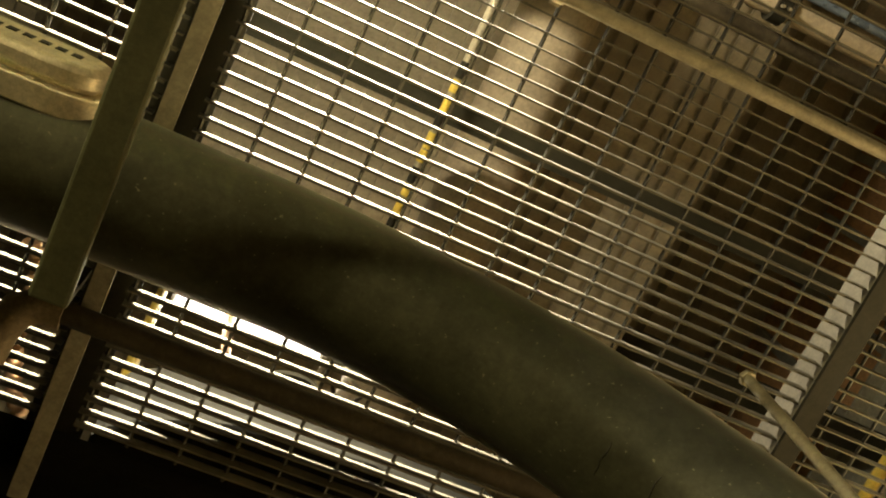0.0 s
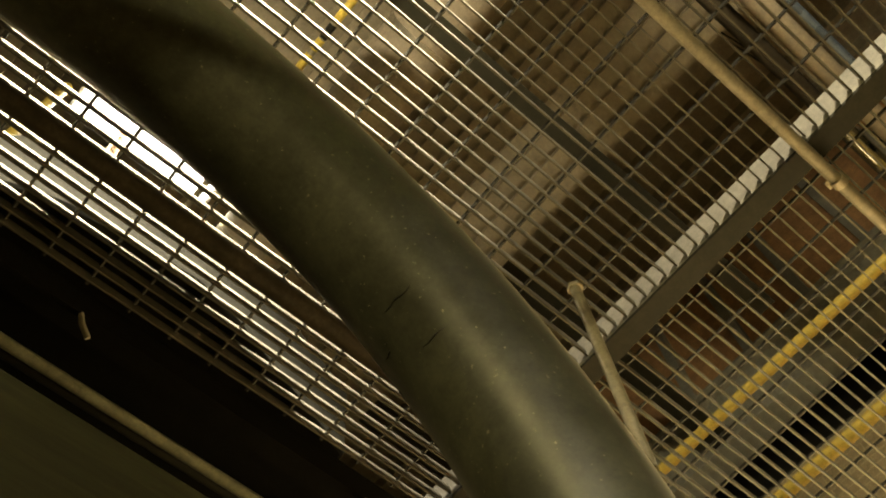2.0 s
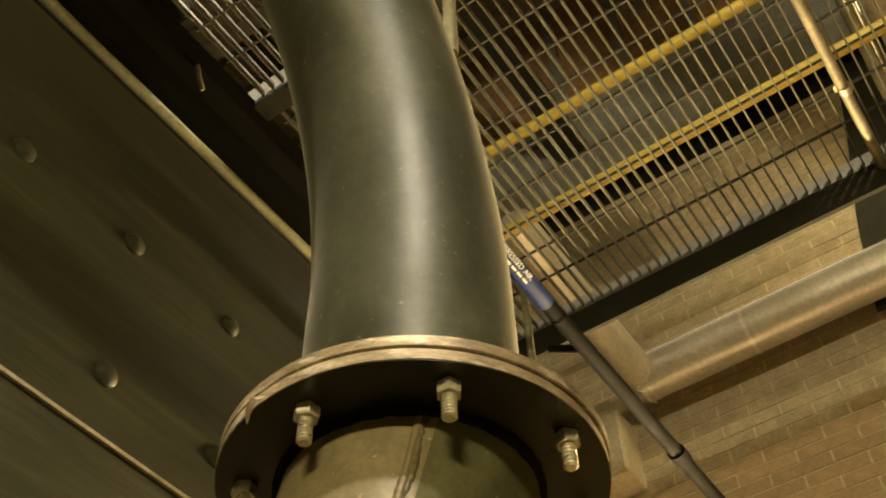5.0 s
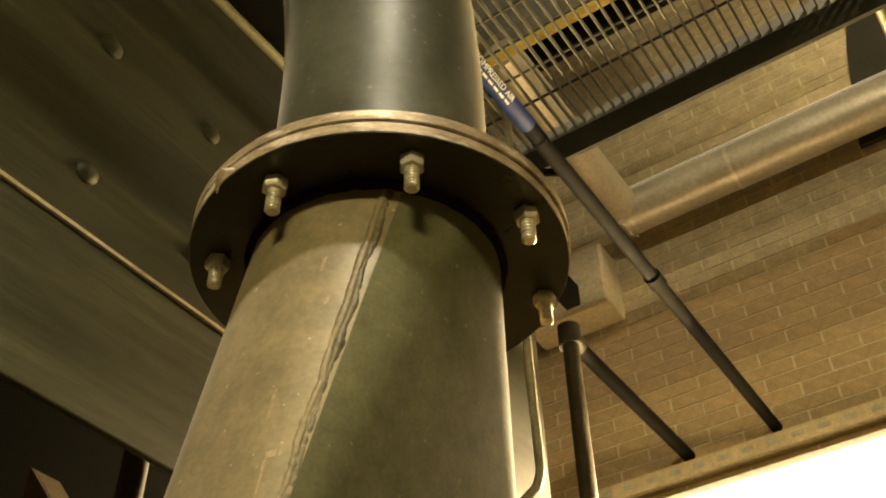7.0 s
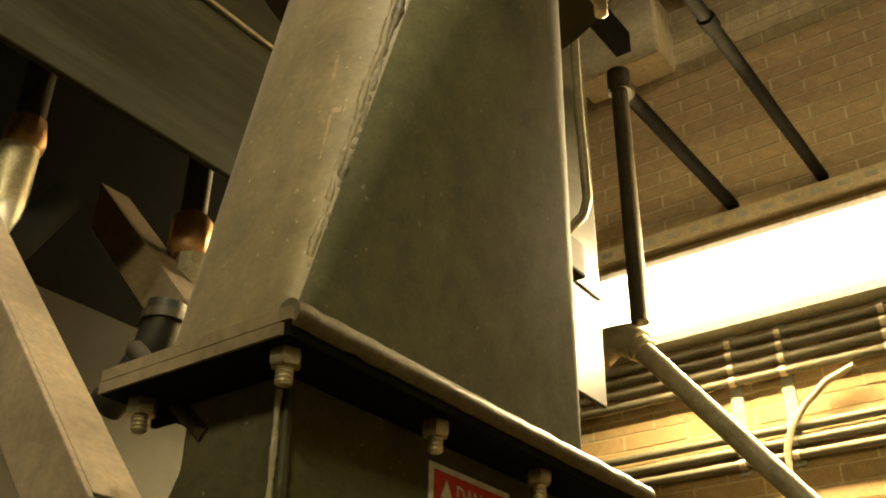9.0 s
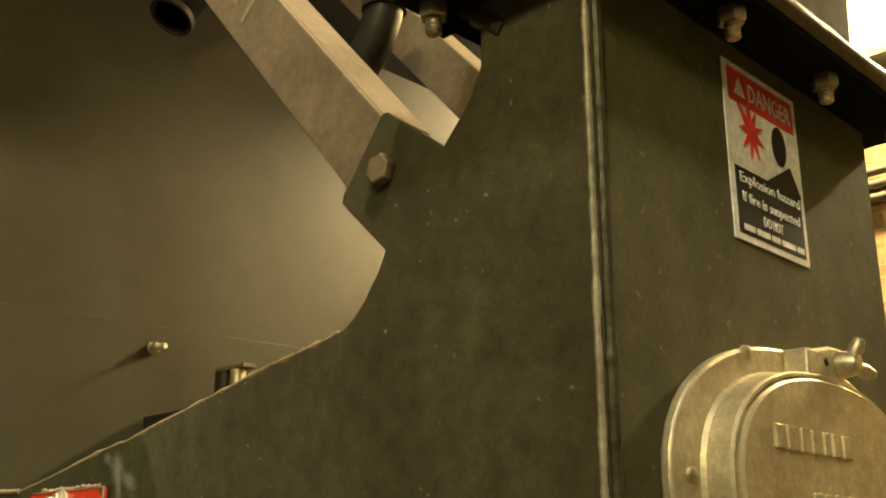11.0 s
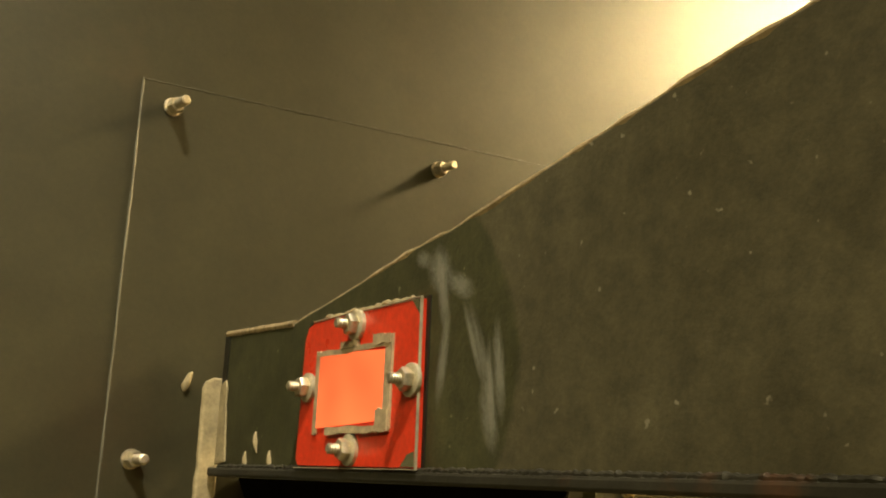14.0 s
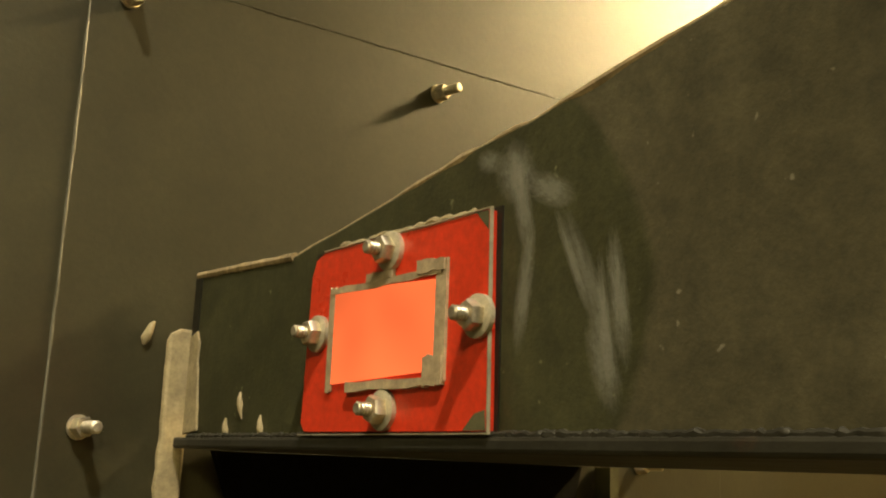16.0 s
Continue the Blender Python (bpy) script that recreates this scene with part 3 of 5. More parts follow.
# putty smeared down the joint with the boiler
rnd = random.Random(21)
putty = thing("furnace_putty", "pale furnace putty smeared down the joint", "putty")
edge = [(0.008, 1.533), (-0.003, 1.5335), (-0.01, 1.5295)]
edge += [(-0.0125 + 0.003 * noise.noise((i * 0.35, 2.0, 1.0)) - (0.004 if i > 20 else 0), 1.524 - 0.0064 * i) for i in range(26)] + [(0.006, 1.36)]
part("wall_smear", Geo().prism(edge, 1, -0.0085, -0.002), PUTTY, putty, smooth=0, bevel=0.0025)
edge = [(-0.0205, 1.526), (-0.031, 1.53), (-0.036, 1.521)]
edge += [(-0.0355 - 0.0007 * i + 0.003 * noise.noise((i * 0.5, 7.0, 3.0)), 1.513 - 0.0052 * i) for i in range(11)] + [(-0.0205, 1.458)]
part("plate_smear", Geo().prism(edge, 0, -0.0022, -0.0002), PUTTY, putty, smooth=0, bevel=0.0009)
for n_, (y, z) in enumerate(((-0.101, 1.477), (-0.083, 1.461), (-0.13, 1.462))):
    g = Geo().sweep([(-0.0004, y, z + 0.008), (-0.001, y - 0.0005, z + 0.004), (-0.0012, y - 0.0022, z), (-0.001, y - 0.0025, z - 0.004), (-0.0004, y - 0.004, z - 0.009)], [0.0006, 0.0016, 0.0023, 0.0015, 0.0004], 10)
    whole("putty_drop", g, PUTTY, "small dried drop of pale putty", "putty")
whole("putty_drop", Geo().sweep([(-0.0225, -0.004, 1.5365), (-0.0245, -0.0045, 1.534), (-0.0265, -0.005, 1.529), (-0.0285, -0.0045, 1.524), (-0.029, -0.004, 1.5195)], [0.0008, 0.0022, 0.003, 0.0034, 0.0012], 12), PUTTY, "dried drop of pale putty on the boiler sheet", "putty")


# ---------------------------------------------------------------- red observation window
win = thing("observation_window", "red painted window plate with a glowing furnace pane", "observation window", at=(0, 0, 0))
quad = [(-0.3505, 1.4585), (-0.349, 1.5605), (-0.3, 1.5598), (-0.262, 1.5605), (-0.204, 1.5603), (-0.195, 1.557), (-0.191, 1.548), (-0.188, 1.464), (-0.192, 1.459)]
part("plate", Geo().prism(quad, 0, -0.0058, -0.0012), RED, win, "scratched red plate", smooth=0, bevel=0.0006)
part("glass_cover", Geo().prism([(-0.187, 1.4573), (-0.3522, 1.4573), (-0.3508, 1.5615), (-0.35, 1.5615), (-0.3514, 1.4579), (-0.187, 1.4579)], 0, -0.0068, -0.005), CAST, win, "pale cover edge", smooth=0)
part("gasket", Geo().box((-0.0012, -0.3525, 1.457), (-0.0001, -0.188, 1.5625)), DARKSTEEL, win, smooth=0)
wy0, wy1, wz0, wz1 = -0.2195, -0.313, 1.4845, 1.534
part("pane", Geo().prism([(wy0, wz0), (wy1 + 0.001, wz0 + 0.003), (wy1 - 0.003, wz0 + 0.02), (wy1, wz1 - 0.002), (wy0, wz1 + 0.002)], 0, -0.0072, -0.006), FIRE, win, "pane glowing orange with firelight", smooth=0)
part("cover_edge", Geo().prism([(-0.204, 1.5607), (-0.262, 1.5609), (-0.3, 1.5602), (-0.351, 1.5609), (-0.351, 1.5615), (-0.3, 1.5608), (-0.262, 1.5615), (-0.204, 1.5613)], 0, -0.0066, -0.005), CAST, win, "pale cover edge", smooth=0)
part("gasket_squeeze", Geo().sweep([(-0.0012 - 0.0012 * noise.noise((i * 0.4, 1, 2)), -0.215 - 0.118 * i / 40, 1.5625 + 0.0022 * noise.noise((i * 0.33, 5, 0))) for i in range(41)], [0.0022 * (1 + 0.5 * noise.noise((i * 0.5, 0, 3))) for i in range(41)], 8), PUTTY, win, "wavy pale gasket edge above the plate")
rnd = random.Random(4)
for i_, (nm, a, b_) in enumerate((("tape_strip", (wy0 + 0.0048, wz0 - 0.004), (wy0 - 0.0004, wz1 + 0.004)), ("tape_strip", (wy1 + 0.001, wz0 - 0.003), (wy1 - 0.0072, wz1 + 0.007)),
                  ("tape_strip", (wy0 + 0.003, wz1 - 0.0005), (wy1 - 0.004, wz1 + 0.0034)), ("tape_patch", (wy0 - 0.032, wz1 + 0.003), (wy0 - 0.056, wz1 + 0.0075)), ("tape_patch", (wy1 + 0.016, wz1 + 0.002), (wy1 - 0.006, wz1 + 0.008)), ("tape_patch", (wy1 + 0.008, wz0 - 0.0045), (wy1 - 0.0065, wz0 + 0.01)), ("tape_strip", (wy0 - 0.018, wz0 - 0.0045), (wy1 - 0.003, wz0 + 0.0004)))):
    pts = []
    (ya, za), (yb, zb) = a, b_
    for t in range(8):
        pts.append((ya + (yb - ya) * t / 7, za + rnd.uniform(-0.0008, 0.0008)))
    for t in range(8):
        pts.append((yb - (yb - ya) * t / 7, zb + rnd.uniform(-0.0008, 0.0008)))
    part(nm, Geo().prism(pts, 0, -0.0074 - 0.0003 * i_, -0.0059), TAPE, win, smooth=0)
part("corner_chip", Geo().prism([(-0.334, 1.459), (-0.35, 1.459), (-0.349, 1.468), (-0.342, 1.4665)], 0, -0.0062, -0.0057), BLACK, win, smooth=0)
part("corner_chip", Geo().prism([(-0.34, 1.56), (-0.3485, 1.56), (-0.3485, 1.551)], 0, -0.0062, -0.0057), BLACK, win, smooth=0)
for y, z, ph in ((-0.2715, 1.5515, 10), (-0.3445, 1.5105, 25), (-0.271, 1.4695, 40), (-0.2035, 1.5135, 5)):
    b = part("bolt_washer", Geo().sweep([(-0.0059, y, z), (-0.0086, y, z), (-0.0092, y, z)], [0.0104, 0.0104, 0.0094], 28), CAST, win)
    part("nut", hexagon((-0.0092, y, z), (-1, 0, 0), 0.0074, 0.0062, ph), ZINC, b)
    part("stud", stud((-0.0154, y, z), (-1, 0, 0), 0.0037, 0.0078), ZINC, b)

# ---------------------------------------------------------------- access door on the front plate
FY = -0.903
door = thing("access_door", "cast aluminium access door with a hinge lug and wing nut", "access door", at=(0, 0, 0))
cx, cz = 0.21, 1.54


def oval(rx, rz, p=2.3, n=64):
    """A rounded outline, wider than high."""
    pts = []
    for i in range(n):
        a = 2 * math.pi * i / n
        c, s_ = math.cos(a), math.sin(a)
        k = 1 / (abs(c / rx) ** p + abs(s_ / rz) ** p) ** (1 / p)
        pts.append((cx + k * c, cz + k * s_))
    return pts


def oval_shell(rings):
    """A lofted skin through outlines (rx, rz, y)."""
    g_, n = Geo(), 64
    for (ax, az, y0), (bx, bz, y1) in zip(rings, rings[1:]):
        vs_ = [(x, y0, z) for x, z in oval(ax, az)] + [(x, y1, z) for x, z in oval(bx, bz)]
        g_.add(vs_, [(j, (j + 1) % n, n + (j + 1) % n, n + j) for j in range(n)])
    return g_


part("frame_flange", Geo().prism(oval(0.166, 0.095, 2.2), 1, FY - 0.009, FY - 0.0004), CAST, door, "cast frame flange", smooth=30, bevel=0.0025)
part("raised_rim", oval_shell([(0.1365, 0.0785, FY - 0.0088), (0.1345, 0.0772, FY - 0.012), (0.1335, 0.0765, FY - 0.0265), (0.1318, 0.0752, FY - 0.0285), (0.129, 0.073, FY - 0.0285), (0.1282, 0.0725, FY - 0.024)]), CAST, door, "bright turned rim", smooth=50)
lid = part("lid", oval_shell([(0.1272, 0.0718, FY - 0.0235), (0.1272, 0.0718, FY - 0.0295), (0.125, 0.07, FY - 0.0315), (0.06, 0.03, FY - 0.0322), (0.0005, 0.0003, FY - 0.0322)]), CAST, door, "flat cast lid", smooth=35)
for row, (z, bars) in enumerate(((1.561, (0.011, 0.013, 0.01, 0.012, 0.008, 0.011, 0.011)), (1.522, (0.011, 0.01, 0.012, 0.011)))):
    x = 0.122 if row == 0 else 0.165
    for wd in bars:
        part("raised_mark", Geo().box((x, FY - 0.034, z), (x + wd, FY - 0.0305, z + 0.015)), CAST, lid, smooth=0, bevel=0.001)
        x += wd + 0.0045
for px_, pz_ in ((0.138, 1.6245), (0.064, 1.543), (0.075, 1.498), (0.13, 1.455), (0.29, 1.455), (0.345, 1.5), (0.345, 1.575)):
    part("rivet", Geo().sweep([(px_, y, pz_) for y in (FY - 0.008, FY - 0.0115, FY - 0.0125)], [0.0052, 0.0045, 0.002], 14), ZINC, door)
lug = part("hinge_lug", Geo().prism([(0.186, 1.612), (0.188, 1.6335), (0.205, 1.634), (0.222, 1.639), (0.24, 1.6395), (0.246, 1.632), (0.243, 1.616), (0.236, 1.6), (0.226, 1.592), (0.222, 1.606)], 1, FY - 0.0275, FY - 0.009), CAST, door, "cast hinge lug", smooth=0, bevel=0.002)
part("pin_hole", Geo().rod((0.214, FY - 0.0278, 1.6265), (0.214, FY - 0.0272, 1.6265), 0.003, 12), SHADE_BLACK, lug)
part("wing_nut", Geo().sweep([(0.234, FY - 0.0276, 1.627), (0.234, FY - 0.036, 1.627), (0.234, FY - 0.042, 1.627)], [0.01, 0.0085, 0.006], 14).sweep([(0.2345, FY - 0.036, 1.631), (0.236, FY - 0.04, 1.638), (0.238, FY - 0.0425, 1.644)], [0.0038, 0.0055, 0.0038], 10).sweep([(0.2375, FY - 0.036, 1.6255), (0.246, FY - 0.04, 1.6225), (0.254, FY - 0.0425, 1.621)], [0.0035, 0.0052, 0.0035], 10), ZINC, lug, "steel wing nut", bevel=0.001)

# ---------------------------------------------------------------- danger sign
sign = thing("danger_sign", "red, white and black danger sign warning of an explosion hazard", "sign", at=(0, 0, 0))
SX0, SX1, SZ0, SZ1, SY = 0.1535, 0.2625, 1.7085, 1.846, -0.9032
part("backing_plate", Geo().box((SX0, SY - 0.0012, SZ0), (SX1, SY, SZ1)), WHITE, sign, smooth=0)
part("red_header", Geo().box((SX0 + 0.006, SY - 0.0017, SZ1 - 0.031), (SX1 - 0.006, SY - 0.001, SZ1 - 0.005)), SIGNRED, sign, smooth=0)
part("black_panel", Geo().box((SX0 + 0.006, SY - 0.0017, SZ0 + 0.005), (SX1 - 0.006, SY - 0.001, SZ0 + 0.055)), SIGNBLACK, sign, smooth=0)
up = Matrix(((1, 0, 0, 0), (0, 0, -1, 0), (0, 1, 0, 0), (0, 0, 0, 1)))
at = lambda x, z, off=0.0019: Matrix.Translation((x, SY - off, z)) @ up
letters("DANGER", 0.02, WHITE, at(SX0 + 0.033, SZ1 - 0.025), sign, "header_word", width=0.064)
part("alert_triangle", Geo().prism([(SX0 + 0.013, SZ1 - 0.025), (SX0 + 0.029, SZ1 - 0.025), (SX0 + 0.021, SZ1 - 0.01)], 1, SY - 0.0021, SY - 0.0015), WHITE, sign, smooth=0)
mid = (SX0 + SX1) / 2
for text, z, wd in (("Explosion hazard", 0.044, 0.088), ("If fire is suspected", 0.0295, 0.084), ("DO NOT", 0.0165, 0.028)):
    letters(text, 0.011, WHITE, at(mid - wd / 2, SZ0 + z), sign, "warning_line", width=wd)
x = SX0 + 0.012
for wd in (0.015, 0.018, 0.012, 0.02, 0.011):
    part("small_print", Geo().box((x, SY - 0.0021, SZ0 + 0.008), (x + wd, SY - 0.0015, SZ0 + 0.0125)), WHITE, sign, smooth=0)
    x += wd + 0.003
burst = []
for i in range(18):
    a = 2 * math.pi * i / 18
    r = (0.018 if i % 2 else 0.007) * (1.3 if 4 < i < 9 else 1)
    burst.append((SX0 + 0.035 + r * math.cos(a), SZ1 - 0.05 + r * 1.25 * math.sin(a)))
part("burst", Geo().prism(burst, 1, SY - 0.0021, SY - 0.0011), SIGNRED, sign, smooth=0)
part("dark_oval", Geo().prism([(SX0 + 0.076 + 0.0105 * math.cos(2 * math.pi * i / 20), SZ1 - 0.049 + 0.016 * math.sin(2 * math.pi * i / 20)) for i in range(20)], 1, SY - 0.0021, SY - 0.0011), SIGNBLACK, sign, smooth=0)
part("dark_wedge", Geo().prism([(SX0 + 0.05, SZ1 - 0.084), (SX0 + 0.09, SZ1 - 0.062), (SX0 + 0.104, SZ1 - 0.083), (SX0 + 0.101, SZ1 - 0.087), (SX0 + 0.086, SZ1 - 0.083), (SX0 + 0.083, SZ1 - 0.088)], 1, SY - 0.0021, SY - 0.0011), SIGNBLACK, sign, smooth=0)

# ---------------------------------------------------------------- box flange
flange = thing("box_flange", "dark bolted double flange on top of the feeder box", "flange", at=(0, 0, 0))
FX0, FX1, FY0, FY1 = -0.043, 0.438, -0.946, -0.768
for z0, nm in ((1.8635, "lower_plate"), (1.873, "upper_plate")):
    d = 0.002 if nm == "upper_plate" else 0
    g = Geo().box((FX0 - d, FY0 - d, z0), (FX1 + d, -0.897, z0 + 0.0085)).box((FX0 - d, -0.8965, z0), (0.006, FY1, z0 + 0.0085)).box((0.4, -0.8965, z0), (FX1 + d, FY1, z0 + 0.0085)).box((0.0065, -0.815, z0), (0.3995, FY1, z0 + 0.0085))
    # lower plate is near-black: the underside's shade is put into its colour
    part(nm, g, STRUT if nm == "upper_plate" else SHADE_BLACK, flange, smooth=0)
part("rolled_edge", Geo().sweep([(FX0 + 0.001 + (FX1 - FX0) * i / 40, FY0 + 0.003, 1.8795 + 0.0012 * noise.noise((i * 0.7, 0, 0))) for i in range(41)], [0.0095 * (1 + 0.12 * noise.noise((i * 0.9, 4, 0))) for i in range(41)], 12), ROLL, flange, "rounded dusty front edge")
part("side_edge", Geo().box((FX0 - 0.0026, FY0 + 0.004, 1.8637), (FX0 - 0.0003, FY1, 1.8718)), STRUT, flange, "dusty side edge", smooth=0)
for x, y in ((-0.026, -0.928), (0.129, -0.928), (0.271, -0.928), (0.414, -0.928), (-0.02, -0.785)):
    b = part("bolt_nut", hexagon((x, y, 1.8632), (0, 0, -1), 0.0105, 0.011, 20), ZINC, flange)
    part("stud", stud((x, y, 1.8522), (0, 0, -1), 0.006, 0.012), ZINC, b)

# ---------------------------------------------------------------- square-to-round transition
PX, PY, PR = 0.213, -0.838, 0.124
NZ = 2.395
trans = thing("transition_duct", "dusty sheet steel duct from square box to round pipe", "duct", at=(0, 0, 0))
RX0, RX1, RY0, RY1 = 0.022, 0.425, -0.868, -0.75
TR = 0.13
corners = [(RX0, RY0), (RX1, RY0), (RX1, RY1), (RX0, RY1)]
angs = [225, 315, 405, 495]
g = Geo()
m_ = 14
low, high = [], []
for c in range(4):
    a0, a1 = angs[c] - 45, angs[c] + 45
    for j in range(m_):
        a = radians(a0 + (a1 - a0) * (j + 0.5) / m_)
        high.append((PX + TR * math.cos(a), PY + TR * math.sin(a), NZ))
        q = Vector((*corners[c], 1.882))
        rr = 0.012
        low.append((q.x + rr * (math.cos(a) - math.cos(radians(angs[c])) * 1.0), q.y + rr * (math.sin(a) - math.sin(radians(angs[c]))), 1.882))
n = len(low)
steps = 8
vs = [tuple(Vector(low[j]).lerp(Vector(high[j]), s / steps)) for s in range(steps + 1) for j in range(n)]
fs = [(s * n + j, s * n + (j + 1) % n, (s + 1) * n + (j + 1) % n, (s + 1) * n + j) for s in range(steps) for j in range(n)]
# faces from the seam to the right corner are black, the rest tan
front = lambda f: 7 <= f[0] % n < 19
part("front_shell", Geo().add(vs, [f for f in fs if front(f)]), BLACK, trans, "black front sheet", smooth=60)
part("side_shell", Geo().add(vs, [f for f in fs if not front(f)]), TRANS, trans, "tan side sheet", smooth=60)
a = radians(222)
p0, p1 = Vector((RX0 + 0.0045, RY0 + 0.0025, 1.884)), Vector((PX + (TR - 0.002) * math.cos(a), PY + (TR - 0.002) * math.sin(a), NZ))
for off, r, seed, mat in ((-0.0022, 0.0048, 1.0, TRANS), (0.0024, 0.0042, 5.0, SEAM)):
    seam = [p0.lerp(p1, i / 220) + Vector((0.66, -0.75, 0)) * (off + 0.0022 * noise.noise((i * 0.055, seed, 2.0)) + 0.0012 * noise.noise((i * 0.35, seed, 6.0))) for i in range(221)]
    part("seam_weld", Geo().sweep(seam, [r * max(0.35, 1 + 0.5 * noise.noise((i * 0.07, seed, 0.0)) + 0.22 * noise.noise((i * 0.43, seed, 3.0))) for i in range(221)], 9), mat, trans, "rough painted weld seam")


def dust_mark(j0, j1, s0, s1):
    """A thin patch lying on the duct between two edges of its net."""
    at_ = lambda j, s: Vector(low[int(j)]).lerp(Vector(low[int(j) + 1]), j % 1).lerp(Vector(high[int(j)]).lerp(Vector(high[int(j) + 1]), j % 1), s)
    mid_ = Vector((PX, PY, 0))
    lift = lambda p, d: p + Vector((p.x - mid_.x, p.y - mid_.y, 0)).normalized() * d
    cs = [at_(j0, s0), at_(j1, s0 + 0.004), at_(j1, s1), at_(j0, s1 - 0.005)]
    g_ = Geo().add([lift(p, 0.0) for p in cs] + [lift(p, 0.0004) for p in cs], [(3, 2, 1, 0), (4, 5, 6, 7), (0, 1, 5, 4), (1, 2, 6, 5), (2, 3, 7, 6), (3, 0, 4, 7)])
    return part("dust_mark", g_, CHALK, trans, smooth=0)


for mark in ((2.6, 4.6, 0.40, 0.417), (2.5, 2.8, 0.31, 0.4), (1.6, 2.0, 0.47, 0.53), (4.1, 4.4, 0.7, 0.725), (3.0, 3.25, 0.78, 0.82), (6.2, 6.4, 0.74, 0.76)):
    dust_mark(*mark)
part("foot_weld", bead((RX0, RY0, 1.8835), (RX1, RY0, 1.8835), 0.004, 60, 17), TRANS, trans)
part("foot_weld", bead((RX0, RY0, 1.8835), (RX0, RY1, 1.8835), 0.004, 40, 18), TRANS, trans)
part("corner_blob", Geo().sweep([(RX0 - 0.004, RY0 - 0.004, 1.883), (RX0 - 0.004, RY0 - 0.004, 1.89), (RX0 - 0.003, RY0 - 0.003, 1.894)], [0.009, 0.007, 0.003], 12), WELD, trans)

# the feeder and the boiler front carry these; all of them stand a little in and back of their drawn places
FEED = Vector((0.025, 0.03, 0.0))
for ob in [feeder, sheet, win, door, sign, flange, putty, link]:
    ob.location += FEED
for ob in scene.collection.all_objects:
    if ob.parent is None and ob.name.split(".")[0] in ("wall_bolt", "tab_bolt", "putty_drop"):
        ob.location += FEED

# ---------------------------------------------------------------- round flange pair
rf = thing("pipe_flange", "rusty round flange pair joined by eight bolts", "flange", at=(0, 0, 0))
part("lower_ring", Geo().ring((PX + 0.004, PY - 0.002, 2.4), (0, 0, 1), 0.12, 0.198, 0.0148, 72), RINGBLACK, rf, "black lower ring", smooth=30)
part("lower_rim", Geo().ring((PX + 0.004, PY - 0.002, 2.4015), (0, 0, 1), 0.1981, 0.1988, 0.0125, 72), RUSTY, rf, "rust-streaked edge of the lower ring", smooth=30)
rnd = random.Random(91)
g = Geo()
nr = 96
prof = ((0.1985, 2.4162), (0.2003, 2.4175), (0.2003, 2.4295), (0.1985, 2.4312), (0.12, 2.4312), (0.12, 2.4162))
wob = [0.0006 * noise.noise((3 * math.cos(2 * math.pi * k / nr), 3 * math.sin(2 * math.pi * k / nr), 4.0)) for k in range(nr)]
vs = [(PX + 0.005 + (r + (wob[k] if r > 0.15 else 0)) * math.cos(2 * math.pi * k / nr), PY - 0.003 + (r + (wob[k] if r > 0.15 else 0)) * math.sin(2 * math.pi * k / nr), z) for k in range(nr) for r, z in prof]
fs = [(k * 6 + q, k * 6 + (q + 1) % 6, ((k + 1) % nr) * 6 + (q + 1) % 6, ((k + 1) % nr) * 6 + q) for k in range(nr) for q in range(6)]
part("upper_ring", g.add(vs, fs), RUSTY, rf, "rust-edged upper ring", smooth=30)
part("neck_weld", Geo().sweep([(PX + (TR + 0.002) * math.cos(2 * math.pi * i / 90), PY + (TR + 0.002) * math.sin(2 * math.pi * i / 90), 2.397 - 0.002 * noise.noise((i * 0.7, 2, 1))) for i in range(91)], [0.0055 * (1 + 0.4 * noise.noise((i * 0.8, 0, 9))) for i in range(91)], 8, False), SHADE_BLACK, rf)
for k in range(8):
    a = radians(45 * k)
    x, y = PX + 0.012 + 0.174 * math.cos(a), PY - 0.002 + 0.174 * math.sin(a)
    b = part("bolt_nut", hexagon((x, y, 2.3998), (0, 0, -1), 0.0128, 0.013, 17 * k), BOLTSTEEL, rf)
    part("stud", stud((x, y, 2.3868), (0, 0, -1), 0.0076, 0.022 + 0.006 * rnd.random()), BOLTSTEEL, b)
    part("bolt_head", hexagon((x, y, 2.4316), (0, 0, 1), 0.0128, 0.009, 23 * k), BOLTSTEEL, b)
part("rust_flake", Geo().sweep([(PX - 0.196, PY + 0.02, 2.402), (PX - 0.206, PY + 0.024, 2.394), (PX - 0.204, PY + 0.03, 2.384), (PX - 0.198, PY + 0.036, 2.376)], [0.002, 0.004, 0.004, 0.001], 8, True, 0.3), RUSTY, rf, "curled flake hanging from the rim")

